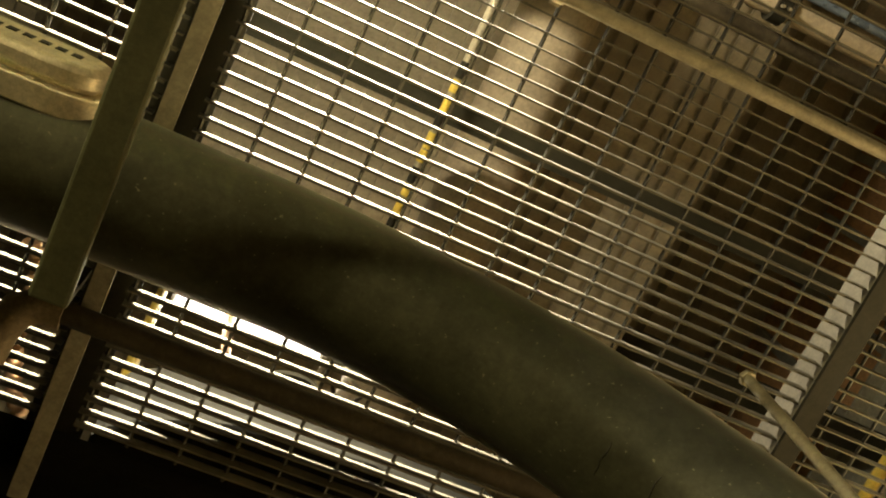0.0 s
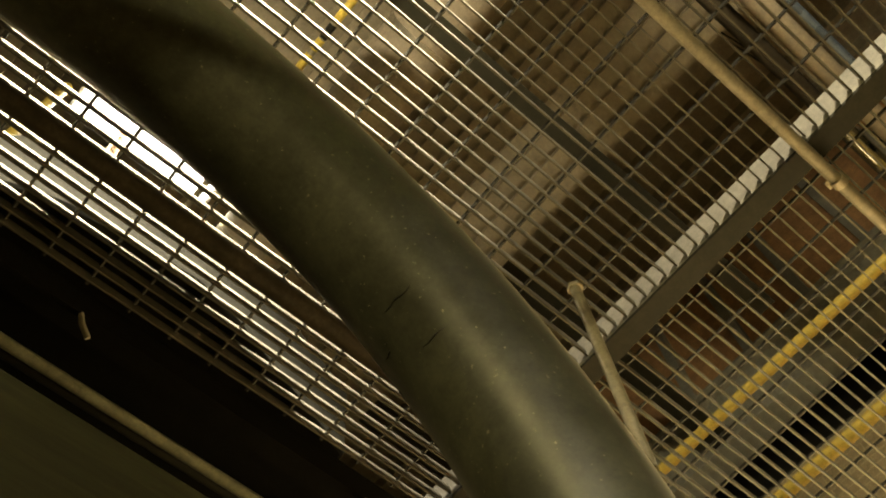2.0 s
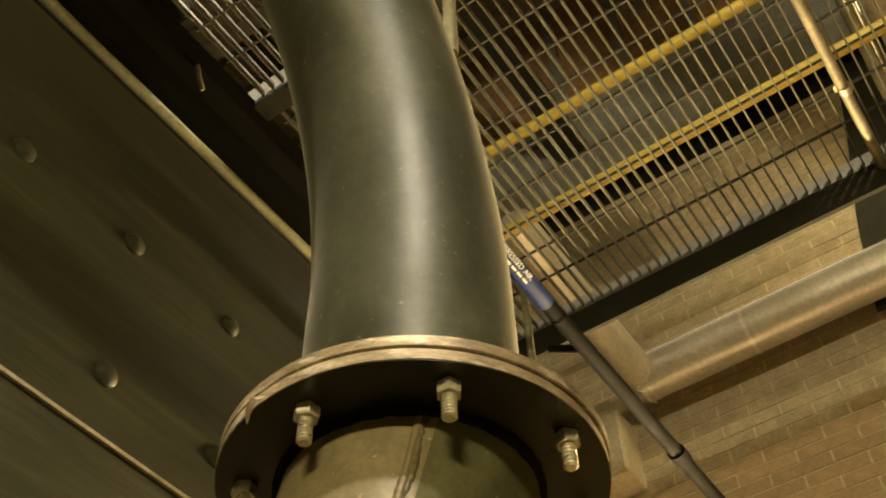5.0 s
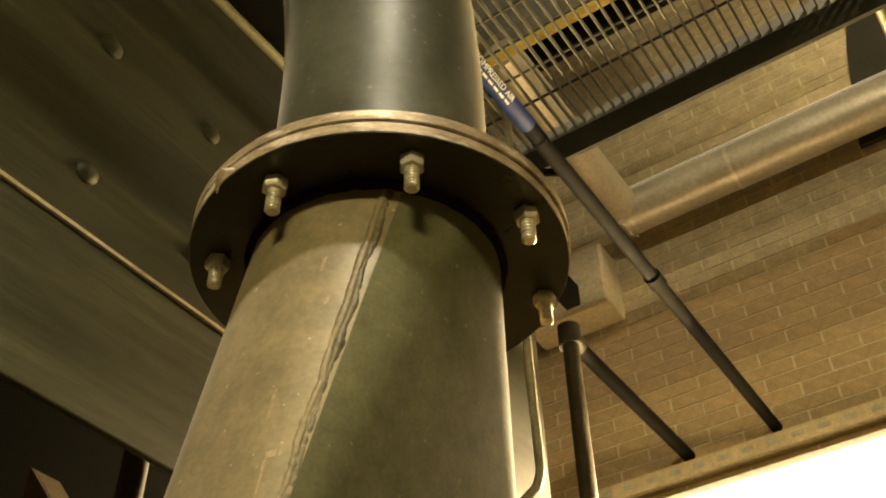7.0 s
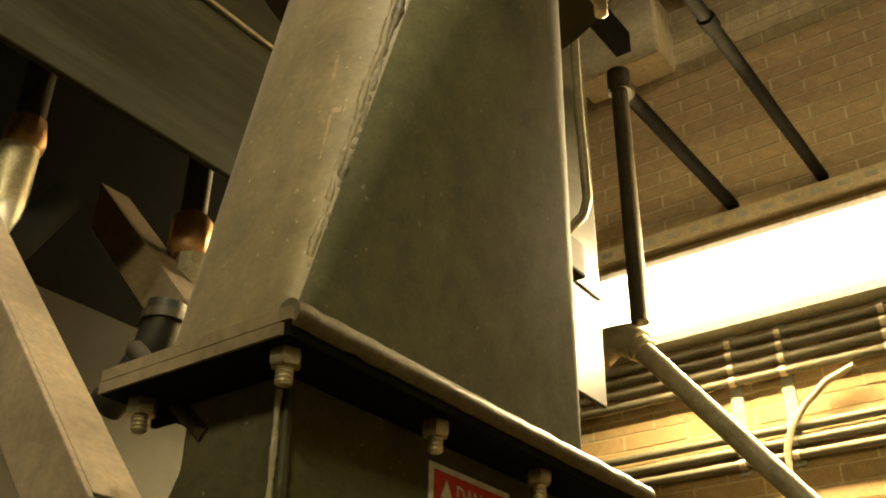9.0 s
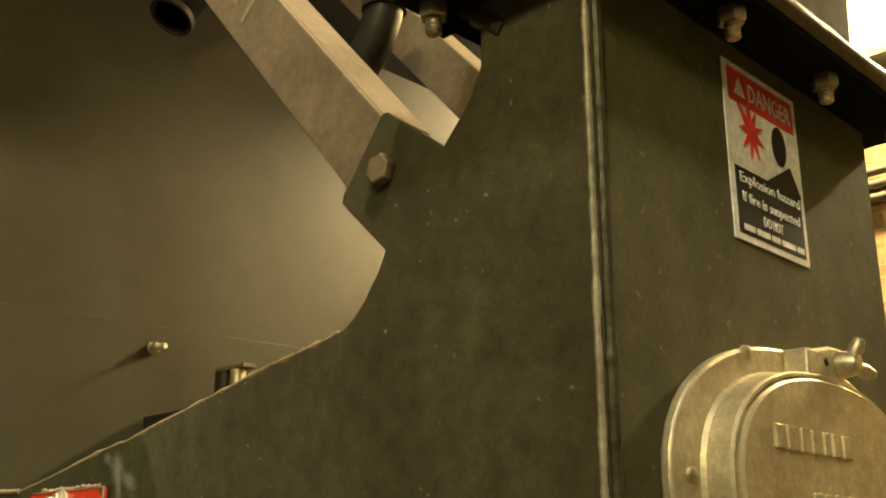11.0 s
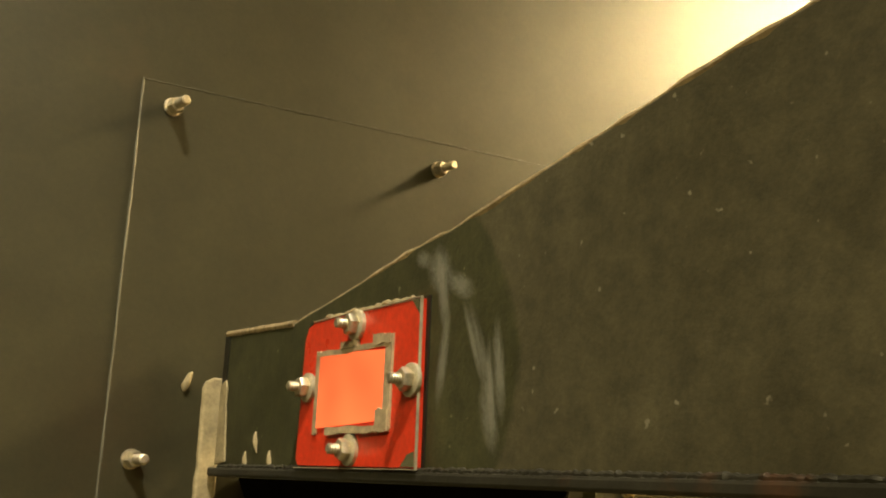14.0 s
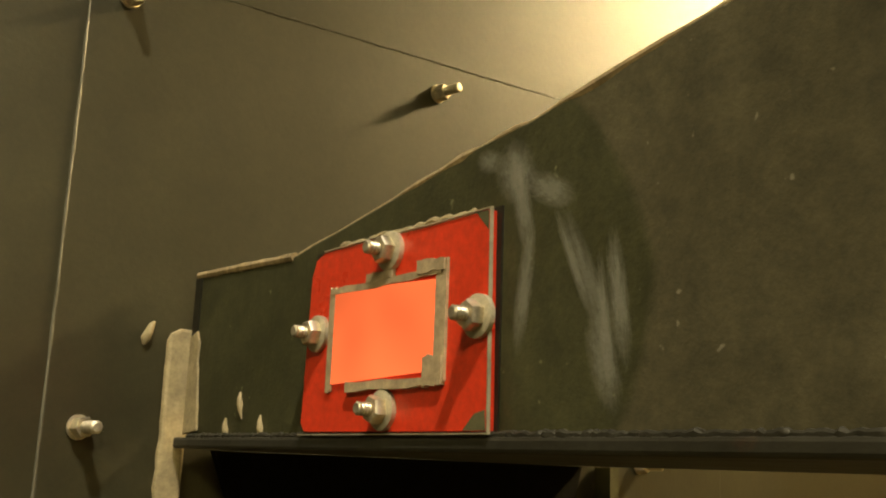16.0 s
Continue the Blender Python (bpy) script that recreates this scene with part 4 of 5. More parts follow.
# ---------------------------------------------------------------- the big pipe
BR, BZ = 1.05, 2.65
pipe = thing("fuel_pipe", "large black steel pipe bending overhead into the flange", "pipe", at=(0, 0, 0))
path = [(PX, PY, 2.4238 + (BZ - 2.4238) * i / 6) for i in range(6)]
path += [(PX - BR * (1 - math.cos(radians(i * 2.25))), PY, BZ + BR * math.sin(radians(i * 2.25))) for i in range(41)]
path += [(PX - BR - d, PY, BZ + BR + 0.0) for d in (0.2, 0.4, 0.6, 0.9, 1.3, 1.8)]
part("pipe_wall", Geo().sweep(path, PR, 56), PIPE, pipe, smooth=50)
for ang, i0, i1 in ((43.6, 21, 29), (49.0, 20, 28), (47.0, 14, 19), (46.2, 13, 18)):
    c = Vector((PX - BR * (1 - math.cos(radians(ang))), PY, BZ + BR * math.sin(radians(ang))))
    t = Vector((-math.sin(radians(ang)), 0, math.cos(radians(ang))))
    s, u = Vector((0, 1, 0)), t.cross(Vector((0, 1, 0)))
    rnd = random.Random(int(ang))
    loop = [c + (PR - 0.0006) * (math.cos(2 * math.pi * i / 90) * s + math.sin(2 * math.pi * i / 90) * u) + t * rnd.uniform(-0.0022, 0.0022) for i in range(i0, i1)]
    part("weld_mark", Geo().sweep(loop, [0.0016 * rnd.uniform(0.3, 1.4) for _ in loop], 6, False), DARKSTEEL, pipe)
cap = thing("inspection_cover", "pale cast inspection cover bolted on the pipe", "cover", at=(0, 0, 0))
capx, capz = -1.27, BZ + BR
prof = []
for i in range(40):
    a = 2 * math.pi * i / 40
    prof.append((capx + 0.17 * (abs(math.cos(a)) ** 0.6) * (1 if math.cos(a) > 0 else -1), (abs(math.sin(a)) ** 0.6) * (1 if math.sin(a) > 0 else -1)))
base = [(p[0], capz + 0.0 + p[1] * 0.085) for p in prof]
part("cover_base", Geo().prism(base, 1, PY - PR - 0.012, PY - PR + 0.03), CAST, cap, smooth=30, bevel=0.003)
part("cover_body", Geo().prism([(capx + (p[0] - capx) * 0.86, capz + p[1] * 0.07) for p in prof], 1, PY - PR - 0.055, PY - PR - 0.011), CAST, cap, smooth=30, bevel=0.012)
for i in range(8):
    part("raised_mark", Geo().box((capx - 0.1 + 0.026 * i, PY - PR - 0.0565, capz - 0.01), (capx - 0.084 + 0.026 * i, PY - PR - 0.0548, capz + 0.012)), BEAM, cap, smooth=0)
for i in (3, 9, 17, 23, 31, 37):
    p = prof[i]
    part("screw", Geo().sweep([(capx + (p[0] - capx) * 0.93, y, capz + p[1] * 0.078) for y in (PY - PR - 0.012, PY - PR - 0.016, PY - PR - 0.0175)], [0.006, 0.005, 0.002], 12), ZINC, cap)
rodh = thing("hanger_rod", "pale steel hanger rod from the grating to the pipe", "rod")
part("rod", Geo().rod((0.2, -0.922, 3.2), (0.2, -0.922, 3.852), 0.0115, 14), TUBE, rodh)
part("end_nut", hexagon((0.2, -0.922, 3.838), (0, 0, 1), 0.018, 0.014), ZINC, rodh)

# ---------------------------------------------------------------- struts from the side plates up to the boiler
for x0, ya, yl, yb, z0, k in ((0.0085, -0.711, -0.695, -0.06, 1.822, 1.12), (0.365, -0.71, -0.69, -0.05, 1.819, 1.1)):
    strut = thing("strut", "dusty brown steel angle strut between feeder and boiler", "strut", "feeder struts")
    fold = lambda y: (y, z0 + (y + 0.695) * k)
    ln = math.hypot(1, k)
    down = lambda p, w: (p[0] + w * k / ln, p[1] - w / ln)
    strut.location = FEED
    part("web", Geo().prism([fold(ya), fold(yb), (yb, fold(yb)[1] - 0.06 * ln), down(fold(ya), 0.06)], 0, x0, x0 + 0.006), STRUT, strut, smooth=0, bevel=0.0012)
    part("leg", Geo().prism([fold(yl), fold(yb), down(fold(yb), 0.006), down(fold(yl), 0.006)], 0, x0 + 0.0062, x0 + 0.057), STRUT, strut, "dusty pale top leg", smooth=0, bevel=0.0012)
    if x0 < 0.1:
        for y, z, a in ((-0.497, 2.011, -42), (-0.509, 1.985, -42)):
            part("slot_mark", Geo().obox(pose(x0 - 0.0002, y, z, a, 0, 0), 0.0008, 0.026, 0.0065), PUTTY, strut, smooth=0)

# ---------------------------------------------------------------- pipework under the casing
gas = thing("gas_drop", "iron drop pipe with a brass union and a lever valve", "pipe")
part("drop_pipe", Geo().rod((0.455, -0.19, 2.43), (0.455, -0.19, 2.9), 0.02, 18), IPIPE, gas)
part("brass_body", Geo().sweep([(0.455, -0.19, 2.36), (0.455, -0.19, 2.37), (0.455, -0.19, 2.425), (0.455, -0.19, 2.435)], [0.024, 0.032, 0.032, 0.024], 8), BRASS, gas, "brass union body")
part("valve_body", Geo().sweep([(0.46, -0.2, 2.28), (0.46, -0.2, 2.36)], 0.026, 8).rod((0.46, -0.23, 2.34), (0.5, -0.25, 2.345), 0.012, 10), ZINC, gas)
part("lever", Geo().obox(pose(0.49, -0.245, 2.325, 10, 35, 0), 0.012, 0.006, 0.07), ZINC, gas)
part("lower_pipe", Geo().sweep([(0.46, -0.2, 2.3), (0.46, -0.2, 2.262), (0.46, -0.2, 2.25)], 0.02, 16), IPIPE, gas)
gas2 = thing("gas_drop", "iron drop pipe with a brass union and a pale valve", "pipe")
part("drop_pipe", Geo().rod((0.16, -0.19, 2.44), (0.16, -0.19, 2.9), 0.02, 18), IPIPE, gas2)
part("brass_body", Geo().sweep([(0.16, -0.19, 2.39), (0.16, -0.19, 2.4), (0.16, -0.19, 2.44)], [0.024, 0.03, 0.024], 8), BRASS, gas2)
part("valve_body", Geo().sweep([(0.155, -0.19, 2.24), (0.155, -0.19, 2.39)], 0.028, 14), CAST, gas2)
stub = thing("pipe_stub", "short black pipe stub with a bright rim", "pipe")
part("stub_pipe", Geo().sweep([(0.107, -0.2, 2.123), (0.142, -0.2, 2.188), (0.19, -0.2, 2.277), (0.23, -0.2, 2.351)], 0.025, 22, False), SHADE_BLACK, stub)
part("rim", Geo().ring((0.106, -0.2, 2.121), (0.47, 0, 0.88), 0.0235, 0.0275, 0.008, 24), IPIPE, stub)
hose = thing("elbow_pipe", "glossy black elbow pipe beside the box", "pipe")
part("elbow", Geo().sweep([(0.3, -0.28, 2.055), (0.3, -0.319, 2.078), (0.3, -0.349, 2.105), (0.3, -0.364, 2.137), (0.3, -0.367, 2.15), (0.3, -0.369, 2.168)], 0.024, 18), DARKSTEEL, hose)
part("collar", Geo().ring((0.3, -0.366, 2.142), (0, 0, 1), 0.022, 0.028, 0.012, 20), IPIPE, hose)
whole("small_rod", Geo().sweep([(0.03, -0.70, 1.925), (0.03, -0.735, 1.893), (0.03, -0.77, 1.861), (0.03, -0.8, 1.835)], 0.008, 12), IPIPE, "short iron rod behind the box corner", "rod")

# ---------------------------------------------------------------- platform overhead
def grating(x0, x1, y0, y1, label, h=0.026):
    gr = thing("floor_grating", label, "grating", "walkway gratings")
    nb = int((y1 - y0) / 0.0302)
    mat = GRATE if h > 0.025 else GRATE_DARK
    bar = Geo().box((0, -0.0018, 0), (x1 - x0, 0.0018, h)).mesh("bearing_bar", mat, 0)
    for i in range(nb + 1):
        ob = new("bearing_bar", bar)
        ob.location = (x0, y0 + 0.0302 * i, G + 0.03 - h)
        ob.parent = gr
    nc = int((x1 - x0) / 0.1005)
    cross = Geo().sweep([(0, y, 0) for y in (0, (y1 - y0) / 2, y1 - y0)], 0.0042, 5).mesh("cross_bar", CROSS, 0)
    x = x0 + ((x1 - x0) - nc * 0.1005) / 2
    for i in range(nc):
        ob = new("cross_bar", cross)
        ob.location = (x + 0.1005 * i, y0, G + 0.0255)
        ob.parent = gr
    return gr


grating(-0.985, 0.34, -2.6, -0.285, "steel bar grating panel of the overhead walkway")
grating(0.395, 1.375, -2.6, -0.285, "steel bar grating panel beside the brick wall", 0.022)
grating(-2.3, -1.06, -2.6, -0.285, "steel bar grating panel over the pipe's far end")

beam = thing("support_beam", "dark flat bearer with a pale kick plate between two gratings", "beam", "platform beams")
part("kick_plate", Geo().box((0.345, -2.6, 3.8625), (0.352, -0.2, 3.955)), KICK, beam, "pale kick plate", smooth=0)
part("soffit", Geo().box((0.3435, -2.6, 3.852), (0.3945, -0.2, 3.862)), BEAM, beam, "dark flat underside", smooth=0)
beam = thing("support_beam", "dark steel beam under the joint of two gratings", "beam", "platform beams")
part("web", Geo().box((-1.026, -2.6, 3.74), (-1.018, -0.2, 3.9)), BEAM, beam, smooth=0)
part("bottom_flange", Geo().box((-1.04, -2.6, 3.732), (-1.006, -0.2, 3.7395)), TUBE, beam, "pale bottom flange", smooth=0)
part("top_plate", Geo().box((-1.075, -2.6, 3.9005), (-0.965, -0.2, 3.91)), BEAM, beam, smooth=0)
beam = thing("support_beam", "dark edge channel along the end of the walkway", "beam", "platform beams")
part("web", Geo().box((1.378, -2.6, 3.775), (1.39, -0.2, 3.8665)), BEAM, beam, smooth=0)
part("toe_board", Geo().box((1.38, -2.6, 3.867), (1.386, -0.2, 3.916)), KICK, beam, "pale toe board", smooth=0)
beam = thing("support_beam", "dark steel ledger beam beside the boiler", "beam", "platform beams")
# beam and floor plate are coloured near-black for the shade up here
part("web", Geo().box((-4.0, -0.272, 3.8), (2.0, -0.262, 3.88)), SHADE_BLACK, beam, smooth=0)
part("flange", Geo().box((-4.0, -0.2615, 3.8), (2.0, -0.22, 3.808)), SHADE_BLACK, beam, smooth=0)
whole("platform_plate", Geo().box((-4.0, -0.255, 3.885), (1.45, 0.4, 3.895)), SHADE_BLACK, "dark steel floor plate over the boiler front", "floor plate", smooth=0)

# added black block; its outline follows the shadow edge on the bars
mb = thing("shade_block", "dark added block shading the grating by the boiler", "equipment base")
part("base", Geo().prism([(-0.95, -0.28), (-0.93, -0.31), (-0.85, -0.36), (-0.76, -0.395), (-0.7, -0.41), (-0.58, -0.425), (-0.4, -0.435), (-0.28, -0.41), (-0.1, -0.35), (0.1, -0.285), (0.1, -0.1), (-0.95, -0.1)], 2, 3.8905, 4.16), SHADE_BLACK, mb, smooth=0, bevel=0.01)
part("cover", Geo().rod((-0.55, -0.2, 4.1605), (-0.55, -0.2, 4.4), 0.1, 24), SHADE_BLACK, mb)
part("cover_flange", Geo().ring((-0.55, -0.2, 4.401), (0, 0, 1), 0.02, 0.13, 0.02, 28), BEAM, mb)

rail = thing("guard_rail", "yellow painted two-rail guard rail on the walkway edge", "guard rail")
for z in (4.85, 4.358):
    part("rail", Geo().rod((1.37, -2.6, z), (1.37, -0.1, z), 0.021, 16), YELLOW, rail)
for y in (-2.5, -0.16):
    part("post", Geo().rod((1.37, y, 3.9), (1.37, y, 4.85), 0.021, 16), YELLOW, rail)

tube = thing("conduit_tube", "pale steel tube strapped under the grating", "tube")
part("tube", Geo().rod((-0.95, -1.434, 3.84), (2.4, -1.428, 3.84), 0.0135, 16), TUBE, tube)
for x in (0.44, 1.1, -0.5):
    part("strap", Geo().ring((x, -1.432, 3.84), (1, 0, 0), 0.0137, 0.0165, 0.02, 16).box((x, -1.445, 3.8555), (x + 0.02, -1.41, 3.8595)), ZINC, tube)

sp = thing("small_pipe", "old iron pipe running under the grating", "pipe")
part("run", Geo().rod((-1.07, -0.592, 3.71), (0.32, -0.592, 3.71), 0.0215, 18), IPIPE, sp)
part("elbow", Geo().sweep([(-1.06, -0.592, 3.71), (-1.1, -0.59, 3.708), (-1.13, -0.57, 3.7), (-1.145, -0.53, 3.69), (-1.15, -0.48, 3.68)], 0.033, 18), RUSTELBOW, sp, "rusty brown elbow")
part("drop", Geo().sweep([(-1.15, -0.49, 3.68), (-1.155, -0.3, 3.64), (-1.155, -0.12, 3.6)], 0.0225, 16), IPIPE, sp)
cross = thing("flat_bar", "olive painted flat hanger bar crossing under the pipe", "bar")
part("bar", Geo().box((-1.1, -2.3, 3.53), (-1.038, -0.68, 3.552)), OLIVE, cross, smooth=0, bevel=0.006)
part("end_bracket", Geo().box((-1.1, -0.695, 3.5525), (-1.04, -0.68, 3.69)), BEAM, cross, smooth=0)
part("hanger", Geo().box((-1.1, -2.3, 3.5525), (-1.04, -2.285, 3.86)), BEAM, cross, smooth=0)
whole("hand_rod", Geo().rod((-3.5, -0.1, 3.835), (1.4, -0.1, 3.835), 0.0135, 14), OLIVETUBE, "pale olive steel rod along the boiler casing", "rod")
whole("dark_rod", Geo().rod((-3.5, -0.06, 3.868), (1.4, -0.06, 3.868), 0.0165, 14), BEAM, "dark iron rod along the boiler casing", "rod")
for x in (-0.55, 0.17):
    whole("bracket_hook", Geo().sweep([(x, -0.267, 3.805), (x + 0.01, -0.27, 3.77), (x + 0.035, -0.262, 3.75)], 0.006, 8), TUBE, "small dull hook under the ledger beam", "hook", "ledger hooks")
ctl = thing("control_box", "pale control box with a yellow tag on the boiler front", "control box")
part("body", Geo().box((-1.12, -0.2, 3.42), (-1.02, -0.14, 3.5)), BOXGREY, ctl, smooth=0, bevel=0.004)
part("tag", Geo().box((-1.27, -0.34, 3.37), (-1.23, -0.331, 3.42)), YELLOW, ctl, smooth=0)
part("motor", Geo().rod((-1.14, -0.36, 3.36), (-1.02, -0.36, 3.36), 0.045, 24), DARKSTEEL, ctl)

# ---------------------------------------------------------------- compressed air pipe and wall pipework
air = thing("air_pipe", "dark compressed air pipe with a blue marker", "pipe")
part("run", Geo().rod((0.62, -0.6, 3.61), (W, -0.6, 3.61), 0.021, 18), AIRPIPE, air)
part("coupling", Geo().rod((1.78, -0.6, 3.61), (1.83, -0.6, 3.61), 0.0265, 18), AIRPIPE, air)
part("marker", Geo().sweep([(0.8, -0.6, 3.61), (1.085, -0.6, 3.61)], 0.0222, 24, False), BLUE, air, "blue pipe marker with white lettering")
face = Vector((0, -0.6, -0.8)).normalized()
mdir = Matrix((Vector((1, 0, 0)), face.cross(Vector((1, 0, 0))), face)).transposed().to_4x4()
letters("COMPRESSED AIR", 0.02, WHITE, Matrix.Translation(Vector((0.815, -0.6, 3.61)) + face * 0.0228 + mdir.to_3x3() @ Vector((0, 0.001, 0))) @ mdir, air, "marker_words", width=0.17)
for i in range(7):
    part("marker_print", Geo().obox(Matrix.Translation(Vector((0.83 + 0.024 * i, -0.6, 3.61)) + face * 0.0226 + mdir.to_3x3() @ Vector((0, -0.009, 0))) @ mdir, 0.018, 0.006, 0.0006), WHITE, air, smooth=0)
for x in (0.72, 1.14):
    part("end_band", Geo().sweep([(x, -0.6, 3.61), (x + 0.006, -0.6, 3.61)], 0.0225, 20), AIRPIPE, air)
part("standoff", Geo().rod((1.28, -0.6, 3.61), (1.28, -0.5, 3.67), 0.011, 12), AIRPIPE, air)

ver = thing("riser_pipe", "dark iron riser with a tee to the wall", "pipe")
part("wall_branch", Geo().rod((1.91, -0.26, 3.61), (W, -0.27, 3.61), 0.024, 18), AIRPIPE, ver)
part("riser", Geo().rod((1.91, -0.26, 2.8), (1.91, -0.26, 3.6), 0.026, 18), IPIPE, ver)
part("tee", Geo().sweep([(1.91, -0.26, 3.58), (1.91, -0.26, 3.655)], 0.036, 18).rod((1.9, -0.26, 3.61), (1.96, -0.26, 3.61), 0.034, 18), IPIPE, ver)
drain = thing("drain_pipe", "pale sloping pipe with an elbow beside the duct", "pipe")
part("elbow", Geo().sweep([(1.91, -0.13, 2.74), (1.91, -0.17, 2.765), (1.91, -0.22, 2.762), (1.91, -0.25, 2.735)], 0.045, 20), TUBE, drain)
part("run", Geo().rod((1.91, -0.24, 2.745), (1.91, -1.2, 1.53), 0.028, 20), TUBE, drain)
part("collar", Geo().rod((1.91, -0.243, 2.741), (1.91, -0.262, 2.716), 0.036, 20), TUBE, drain)

cond = thing("cable_conduit", "thin pale cable conduit with a bend behind the duct", "conduit")
part("run", Geo().sweep([(1.2, -0.484, 3.858), (1.2, -0.486, 3.0), (1.2, -0.492, 2.74), (1.19, -0.485, 2.7), (1.17, -0.46, 2.665), (1.15, -0.42, 2.64)], 0.0105, 12), TUBE, cond)
part("box", Geo().box((1.12, -0.48, 2.56), (1.2, -0.36, 2.64)), BEAM, cond, smooth=0, bevel=0.006)

jac = thing("lagged_pipe", "shiny aluminium-jacketed pipe along the brick wall", "pipe")
part("jacket", Geo().rod((2.62, -4.1, 4.705), (2.62, -0.26, 4.705), 0.094, 40), FOIL, jac, "polished aluminium jacket")
part("end_limb", Geo().sweep([(2.62, -0.262, 4.705), (2.5, -0.262, 4.705), (1.6, -0.262, 4.705)], [0.08, 0.078, 0.078], 32), FOIL, jac, "jacketed limb turning off the wall")
part("end_collar", Geo().ring((2.62, -0.275, 4.705), (0, 1, 0), 0.05, 0.0975, 0.02, 40), FOIL, jac, "crimped end collar")
for y in (-0.3, -0.75, -1.6, -2.5):
    part("band", Geo().ring((2.62, y, 4.705), (0, 1, 0), 0.0943, 0.0965, 0.015, 40), ZINC, jac)
rnd = random.Random(12)
# near-white seam puts the jacket's lamp-lit top line into the colour
part("lap_seam", Geo().obox(Matrix.Translation((2.62 - 0.0849, -2.18, 4.705 + 0.049)) @ pose(0, 0, 0, 0, -60, 0), 0.012, 3.83, 0.012), SEAMFOIL, jac, "lap seam whitened for the highlight along the jacket", smooth=0, bevel=0.002)
for k in range(5):
    a = radians(150 + 40 * k)
    part("tie_wire", Geo().sweep([(2.62 + 0.098 * math.cos(a), -0.262, 4.705 + 0.098 * math.sin(a)), (2.62 + 0.106 * math.cos(a + 0.1), -0.25 + rnd.uniform(-0.02, 0.02), 4.705 + 0.106 * math.sin(a + 0.1)), (2.62 + 0.1 * math.cos(a + 0.3), -0.262, 4.705 + 0.1 * math.sin(a + 0.3))], 0.0025, 6), SEAMFOIL, jac, "twisted bright tie wire")
# dark panel whose slanted edge draws the shadow edge on the wall
whole("wall_gusset", Geo().prism([(-1.2, 4.66), (-1.3, 5.19), (-1.44, 5.74), (-1.51, 6.09), (-2.1, 6.09), (-2.1, 4.66)], 0, 2.752, W - 0.004), BEAM, "dark panel standing in for shade on the brick wall", "plate", smooth=0, bevel=0.003)
jb = thing("junction_box", "beige sheet steel enclosure on the brick wall", "enclosure")
part("body", Geo().box((2.62, -0.12, 4.305), (W - 0.004, 0.26, 4.62)), BOXGREY, jb, smooth=0, bevel=0.006)
part("lid", Geo().box((2.613, -0.112, 4.313), (2.6195, 0.252, 4.612)), BOXGREY, jb, smooth=0, bevel=0.003)

# ---------------------------------------------------------------- wall lamp and conduits
lamp = thing("wall_lamp", "long glowing fluorescent fixture on the brick wall", "lamp")
part("housing", Geo().box((2.685, -1.46, 3.1), (W - 0.004, 0.24, 3.43)), HOUSING, lamp, smooth=0)
part("lens", Geo().prism([(2.567, 3.152), (2.587, 3.135), (2.6845, 3.135), (2.6845, 3.39), (2.65, 3.387), (2.61, 3.35)], 1, -1.45, 0.225), LENS, lamp, "glowing lens", smooth=0)
g = Geo().box((2.72, -2.6, 3.5), (W - 0.004, 0.3, 3.56))
part("channel", g, BOXGREY, lamp, smooth=0)
for i in range(30):
    part("slot", Geo().box((2.7185, 0.2 - 0.09 * i, 3.52), (2.7198, 0.245 - 0.09 * i, 3.54)), GREYBEAM, lamp, smooth=0)
CONDUIT_Z = (3.062, 3.017, 2.972, 2.926, 2.731, 2.686, 2.641)
for z in CONDUIT_Z:
    whole("wall_conduit", Geo().rod((W - 0.03, -4.1, z), (W - 0.03, 1.6, z), 0.015, 14), CONDUIT, "grey steel conduit clipped to the brick wall", "conduit", "wall conduits")
for y in (-0.19, -0.365, -0.7, -1.4):
    st = thing("strut_channel", "slotted steel channel holding the wall conduits", "channel", "conduit channels")
    part("channel", Geo().box((W - 0.012, y - 0.02, 2.61), (W - 0.0005, y + 0.02, 3.11)), GREYBEAM, st, smooth=0)
    for z in CONDUIT_Z:
        part("clamp", Geo().ring((W - 0.03, y - 0.01, z), (0, 1, 0), 0.0153, 0.0185, 0.02, 16), ZINC, st)
whole("downpipe", Geo().sweep([(W - 0.05, -0.59, 2.885), (W - 0.05, -0.5, 2.855), (W - 0.05, -0.42, 2.79), (W - 0.05, -0.368, 2.725), (W - 0.05, -0.345, 2.67), (W - 0.05, -0.329, 2.45), (W - 0.05, -0.318, 2.17), (W - 0.05, -0.315, 2.1)], 0.0115, 12), TUBE, "thin bright conduit dropping down the wall", "conduit")
pan = thing("wall_panel", "pale switch panel on the parged wall", "panel")
part("body", Geo().box((W - 0.09, -0.46, 1.7), (W - 0.035, -0.245, 2.097)), BOXGREY, pan, smooth=0, bevel=0.004)
part("cover", Geo().box((W - 0.094, -0.45, 1.71), (W - 0.0905, -0.253, 2.087)), HOUSING, pan, smooth=0)
whole("aisle_lamp", Geo().box((-2.72, -2.7, 3.39), (-2.56, -1.7, 3.47)).rod((-2.64, -2.2, 3.47), (-2.64, -2.2, 8.43), 0.008, 8), HOUSING, "white fluorescent fixture hung below the walkway", "lamp", smooth=0)

